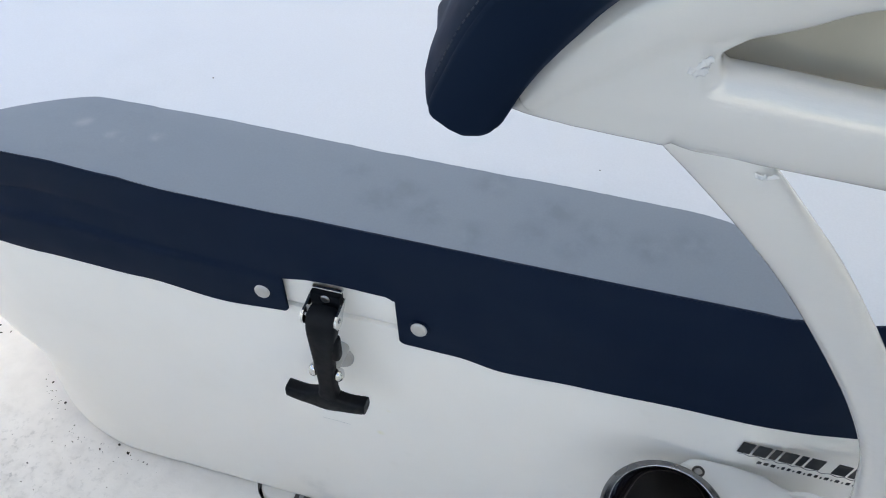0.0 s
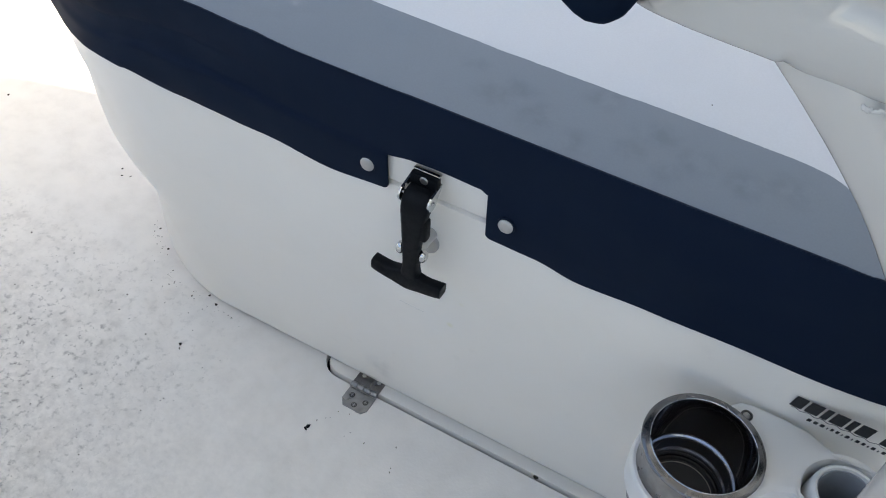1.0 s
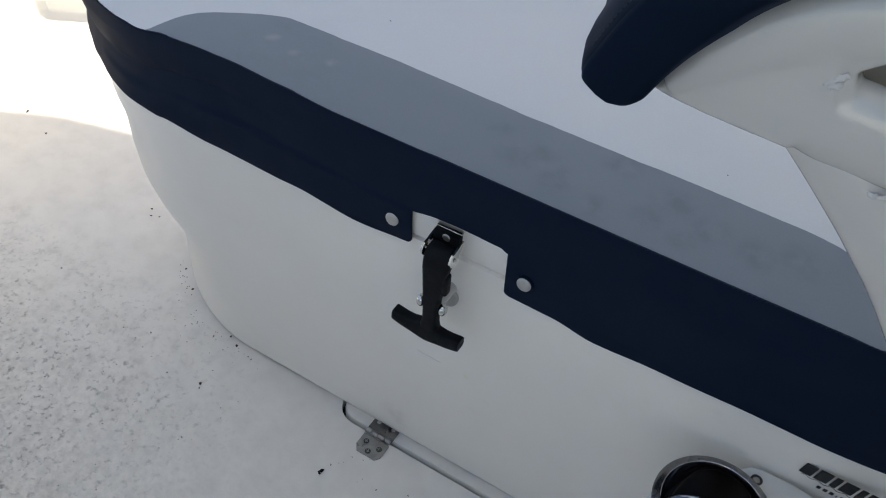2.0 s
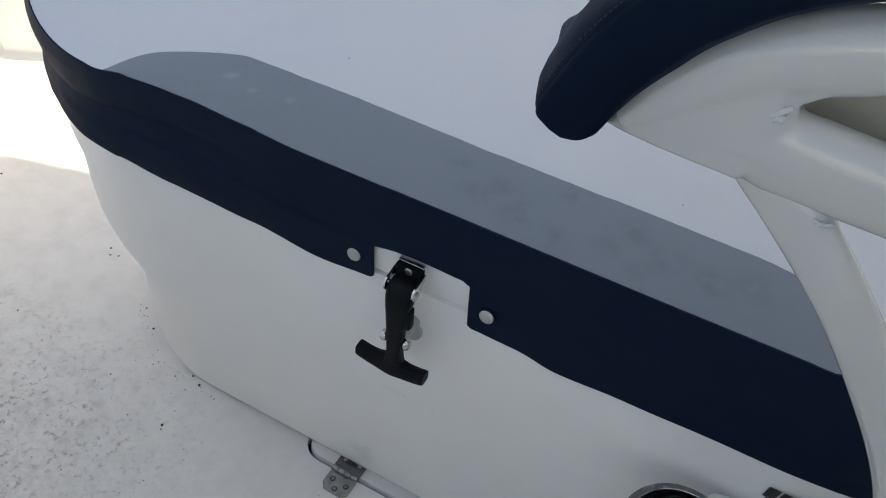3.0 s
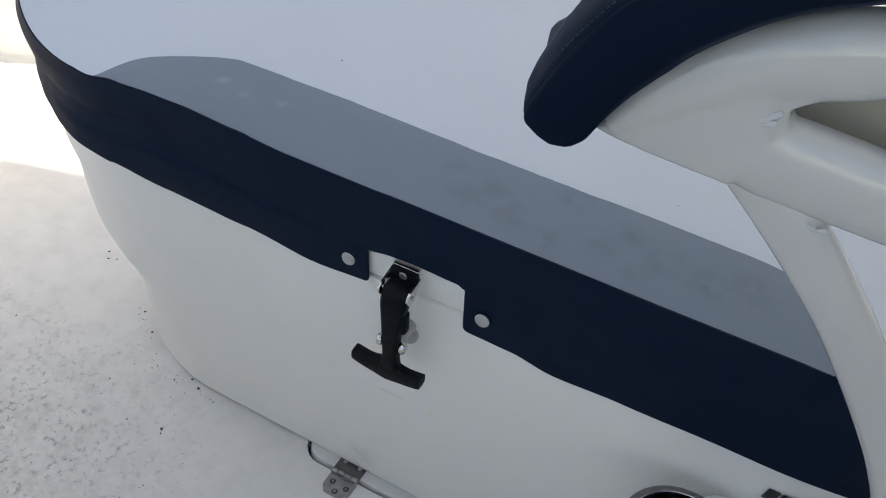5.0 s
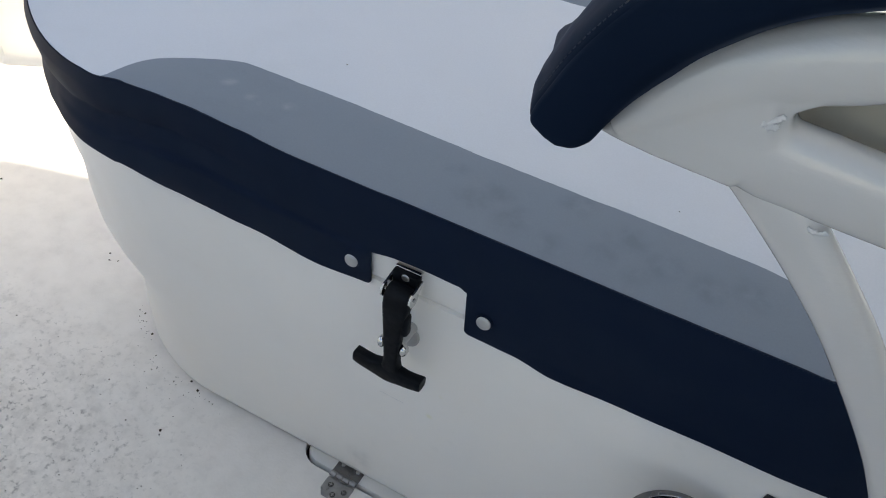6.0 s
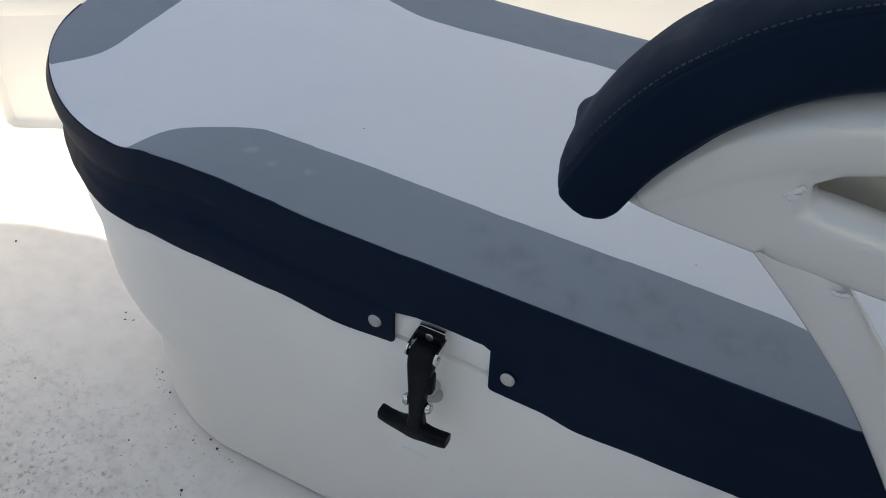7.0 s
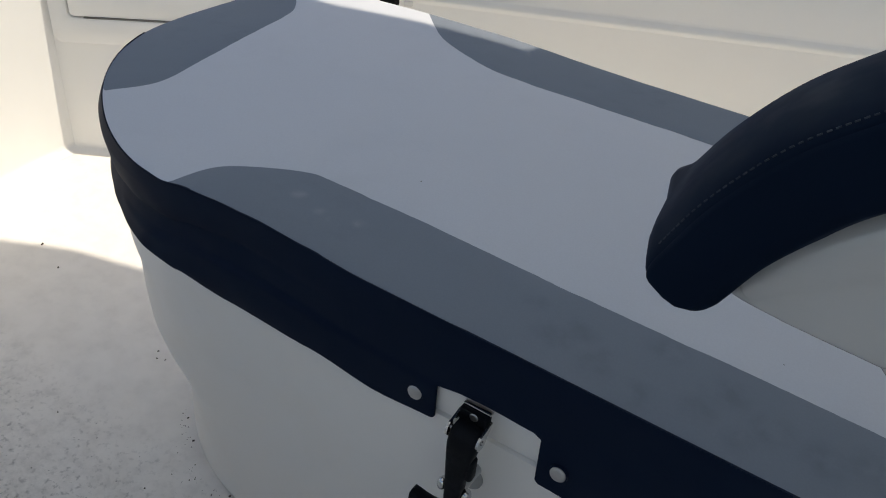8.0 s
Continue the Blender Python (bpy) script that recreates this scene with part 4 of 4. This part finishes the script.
bm = bmesh.new()
rings = []
T = 0.0205
sections = []
d0 = (path[1] - path[0]).normalized()
CAP = 12
for e in (0.0168 * math.cos(math.pi / 2 * (k + 0.5) / CAP) for k in range(CAP)):
    sections.append((path[0] - d0 * e, d0, math.sqrt(max(0.0, 1 - (e / 0.0168) ** 2))))
for k, p in enumerate(path):
    sections.append((p, (path[min(k + 1, 89)] - path[max(k - 1, 0)]).normalized(), 1.0))
d1 = sections[-1][1]
for e in (0.006, 0.012, 0.0158):
    sections.append((path[-1] + d1 * e, d1, math.sqrt(max(0.0, 1 - (e / 0.0168) ** 2))))
for k, (p, d, s) in enumerate(sections):
    th = T * (0.25 + 0.75 * s)
    wide = T * (0.55 + 0.45 * s ** 0.4) if k < CAP else th          # the stitched edge keeps its line to the tip
    knob = 0.0064 * s * math.exp(-((((k - CAP) * 0.0084 if k >= CAP else -(p - path[0]).length) + 0.006) / 0.013) ** 2)
    ring = []
    # inner face, far side, crowned outer face, stitched seam, near side
    seat = max(0.0, min(1.0, (k - CAP) / 9.0))            # the underside bears on the tube
    low = [(0.0, -0.55), (0.003, -0.88), (0.008 - 0.001 * seat, -1.0 - 0.02 * seat), (0.010 + 0.002 * seat, -1.0 - 0.15 * seat), (0.012 + 0.010 * seat, -1.0 - 0.40 * seat)]
    prof = [(Y1 - 0.006, -th * (1 + 0.40 * seat)), (Y1 - 0.001, -th * 0.8), (Y1, -th * 0.2), (Y1, th * 0.6 + knob * 0.6), (Y1 - 0.003, th * 0.88 + knob), (Y1 - 0.010, th * 0.99 + knob * 0.8),
            (Y1 - 0.030, th * 1.09), (Y1 - 0.055, th * 1.14), (Y0 + 0.024, th * 1.12), (Y0 + 0.0120, th * 1.08), (Y0 + 0.0070, th * 1.04), (Y0 + 0.0050, th * 0.965), (Y0 + 0.0040, th * 0.87),
            (Y0 + 0.0030, th * 0.955), (Y0 + 0.0016, th * 0.93), (Y0 + 0.0006, th * 0.84), (Y0 - 0.0010, th * 0.25)] + [(Y0 + a, th * b) for a, b in low]
    full = 0.0042 * math.exp(-((k - CAP + 1) / 15.0) ** 2) * s
    rings.append([bolster_point(p, d, y, (o * wide / th if o > 0 else o) + full * max(0.0, min(1.0, o / th)) * max(0.1, min(1.0, (y - Y0 - 0.005) / 0.015))) for y, o in prof])
loft(bm, rings)
bolster = part("bolster", bm, M_CUSHION, post, "navy upholstered bolster with a stitched seam", sharp=70)
bm = bmesh.new()
fine = spline([tuple(q) for q in path], 500)
for k in range(1, 492, 3):
    d = (fine[k + 1] - fine[k - 1]).normalized()
    full = 0.0042 * math.exp(-((k * 89 / 499 + 1) / 15.0) ** 2)
    a, b = (bolster_point(fine[k + s], d, Y0 + 0.0084, T * 1.050 + 0.0003 + full * 0.23) for s in (0, 3))
    rod(bm, a, a.lerp(b, 0.6), 0.00050, 6)
tagged(part("stitching", bm, M_THREAD, bolster, "pale thread stitches"), kind="stuff")

# ---------- cup and rod holder ----------
CUP = (0.335, -0.069)
ROD = (0.462, -0.046)
tray = thing("holder_tray", (0.40, -0.06, 0.335), "white plastic drink and rod holder bracket beside the cooler", "holder")
outline = [(CUP[0] + 0.0485 * math.cos(a), CUP[1] + 0.0485 * math.sin(a)) for a in (math.radians(d) for d in range(80, -43, -6))]
outline += [(0.390, -0.092), (0.404, -0.074), (0.420, -0.066), (0.432, -0.075), (0.455, -0.084), (0.50, -0.079), (0.50, -0.004), (0.470, -0.002), (0.448, -0.0035), (0.436, 0.000), (0.420, 0.007), (0.392, 0.0098), (0.365, 0.0092), (0.353, 0.0062), (0.345, -0.002)]
bm = bmesh.new()
slab(bm, outline, [ring2d(*ROD, 0.0370, 40)], 0.318, 0.380, 0.007)
part("plate", bm, M_TRAY, tray)
bm = bmesh.new()
lathe(bm, [(0.0515, 0.318), (0.0566, 0.318), (0.0570, 0.322), (0.0568, 0.342), (0.0560, 0.3470), (0.0543, 0.3485), (0.0515, 0.3485)], CUP, 56, True)
part("collar", bm, M_TRAY, tray, "white ring round the cup holder")
bm = bmesh.new()
lathe(bm, [(0.0264, 0.146), (0.0264, 0.3825), (0.0270, 0.3848), (0.0286, 0.3855), (0.0308, 0.3835), (0.0316, 0.379), (0.0330, 0.360), (0.0330, 0.14), (0.001, 0.14), (0.001, 0.146), (0.0262, 0.146)], ROD, 44)
part("rod_tube", bm, M_TRAY, tray, "white rod holder tube")
# added lining whose grey stands in for the shade inside the bore
bm = bmesh.new()
lathe(bm, [(0.0262, 0.148), (0.0262, 0.3815), (0.0250, 0.3815), (0.0250, 0.148)], ROD, 44, True)
part("liner", bm, M_BORE_SHADE, tray, "grey lining added to put shade into the rod holder's bore")
bm = bmesh.new()
lathe(bm, [(0.0001, 0.3822), (0.0016, 0.3820), (0.0034, 0.3808), (0.0041, 0.3796), (0.0041, 0.376)], (0.362, -0.0085), 20)
screw = part("screw", bm, M_BRUSHED, tray)
bm = bmesh.new()
lathe(bm, [(0.0035, 0.3790), (0.0040, 0.3812), (0.0058, 0.3810), (0.0060, 0.3790)], (0.362, -0.0085), 20, True)
part("washer", bm, M_SCREW, screw)
bm = bmesh.new()
rod(bm, (0.462, -0.100, 0.318), (0.462, -0.100, 0.358), 0.031, 28, 0.003)
part("clamp", bm, M_TRAY, tray, "white clamp round the leg")

cup = thing("cup_holder", (CUP[0], CUP[1], 0.28), "polished stainless cup holder insert, empty", "cup holder")
bm = bmesh.new()
lathe(bm, [(0.0474, 0.3860), (0.0518, 0.3852), (0.0530, 0.3872), (0.0555, 0.3892), (0.0561, 0.3904), (0.0556, 0.3914), (0.0525, 0.3924), (0.0492, 0.3934), (0.0485, 0.3937), (0.0480, 0.3925), (0.0477, 0.3905)], CUP, 72)
part("rim", bm, M_RIM, cup, "polished rolled rim with dark reflections put into its tone", sharp=60)
bm = bmesh.new()
lathe(bm, [(0.0474, 0.285), (0.0478, 0.335), (0.0512, 0.338), (0.0514, 0.3853), (0.0500, 0.3853)], CUP, 72)
part("sleeve", bm, M_BRUSHED, cup, "satin steel sleeve under the rim", sharp=60)
bm = bmesh.new()
lathe(bm, [(0.0487, 0.3938), (0.0482, 0.3943), (0.0476, 0.3938), (0.0473, 0.3915), (0.0470, 0.370), (0.0465, 0.336), (0.0462, 0.3335), (0.0454, 0.3325), (0.0438, 0.3318), (0.0428, 0.3300), (0.0424, 0.3260), (0.0420, 0.3165), (0.0414, 0.3150), (0.0402, 0.3142), (0.0394, 0.3125), (0.0390, 0.3100), (0.0388, 0.298)], CUP, 72)
part("shell", bm, M_CUP, cup, sharp=60)
bm = bmesh.new()
rows = lathe(bm, [(0.0392, 0.299), (0.0378, 0.3045), (0.0362, 0.3045), (0.0350, 0.302), (0.002, 0.302)], CUP, 48)
bm.faces.new(rows[-1])
part("rubber_base", bm, M_BLACK, cup, "black rubber base pad")
# bright ring put in for the light caught by the pad's moulded ridge
bm = bmesh.new()
lathe(bm, [(0.0318, 0.3016), (0.0321, 0.3027), (0.0326, 0.3027), (0.0329, 0.3016)], CUP, 64, True)
part("ridge_glint", bm, M_BRUSHED, cup, "thin bright ring standing in for the lit ridge of the base pad")

# ---------- loose grit ----------
rng = random.Random(7)


def crumb(bm, x, y, z, size):
    m = pose(x, y, z + size * 0.3, 0, 0, rng.uniform(0, 360)) @ Matrix.Diagonal((rng.uniform(0.7, 1.6), rng.uniform(0.6, 1.1), rng.uniform(0.4, 0.7), 1))
    made = bmesh.ops.create_icosphere(bm, subdivisions=1, radius=size, matrix=m)["verts"]
    for q in made:
        q.co += Vector([rng.uniform(-1, 1) * size * 0.25 for _ in range(3)])


bm = bmesh.new()
for x, y, s in ((-0.391, 0.045, 0.0030), (-0.412, 0.054, 0.0022), (-0.361, 0.038, 0.0014), (-0.387, -0.043, 0.0028), (-0.383, -0.050, 0.0016), (-0.536, 0.097, 0.002), (-0.579, 0.126, 0.002),
                (-0.524, -0.012, 0.0016), (-0.513, -0.041, 0.0013), (-0.445, -0.056, 0.0016), (-0.729, 0.191, 0.0020), (-0.714, 0.197, 0.0017), (-0.755, 0.006, 0.0018), (-1.173, 0.277, 0.003), (-1.082, 0.248, 0.003),
                (-0.741, 0.205, 0.0022), (0.177, 0.034, 0.0030)):
    crumb(bm, x, y, 0.0, s)
for _ in range(46):
    t = rng.uniform(0.0, 0.95)
    a = 0.268 + 0.01 + abs(rng.gauss(0, 0.02))
    crumb(bm, -0.370 - a * math.sin(t), MID - (a - 0.268 + 0.24) * math.cos(t), 0.0, rng.uniform(0.0005, 0.0013))
for _ in range(80):
    crumb(bm, rng.uniform(-0.8, -0.3), rng.uniform(-0.35, 0.04), 0.0, rng.uniform(0.0004, 0.0011))
for _ in range(12):
    crumb(bm, rng.uniform(-0.16, 0.0), rng.uniform(-0.07, 0.0), 0.0, rng.uniform(0.0006, 0.0012))
solid("grit", bm, M_GRIT, "fine dark grit scattered on the deck", "grit", "stuff")
bm = bmesh.new()
for x, y, s in ((-0.138, -0.0605, 0.0034), (-0.1392, -0.0655, 0.0024)):
    crumb(bm, x, y, 0.0, s)
solid("crumb", bm, M_RUBBER, "small black crumb lying on the deck", "debris")
bm = bmesh.new()
for x, y, s in ((-0.181, 0.163, 0.0009), (0.223, 0.122, 0.0009), (0.06, 0.33, 0.0006)):
    crumb(bm, x, y, cover_z(x, y), s)
solid("grit", bm, M_GRIT, "fine dark specks lying on the cover", "grit", "stuff")
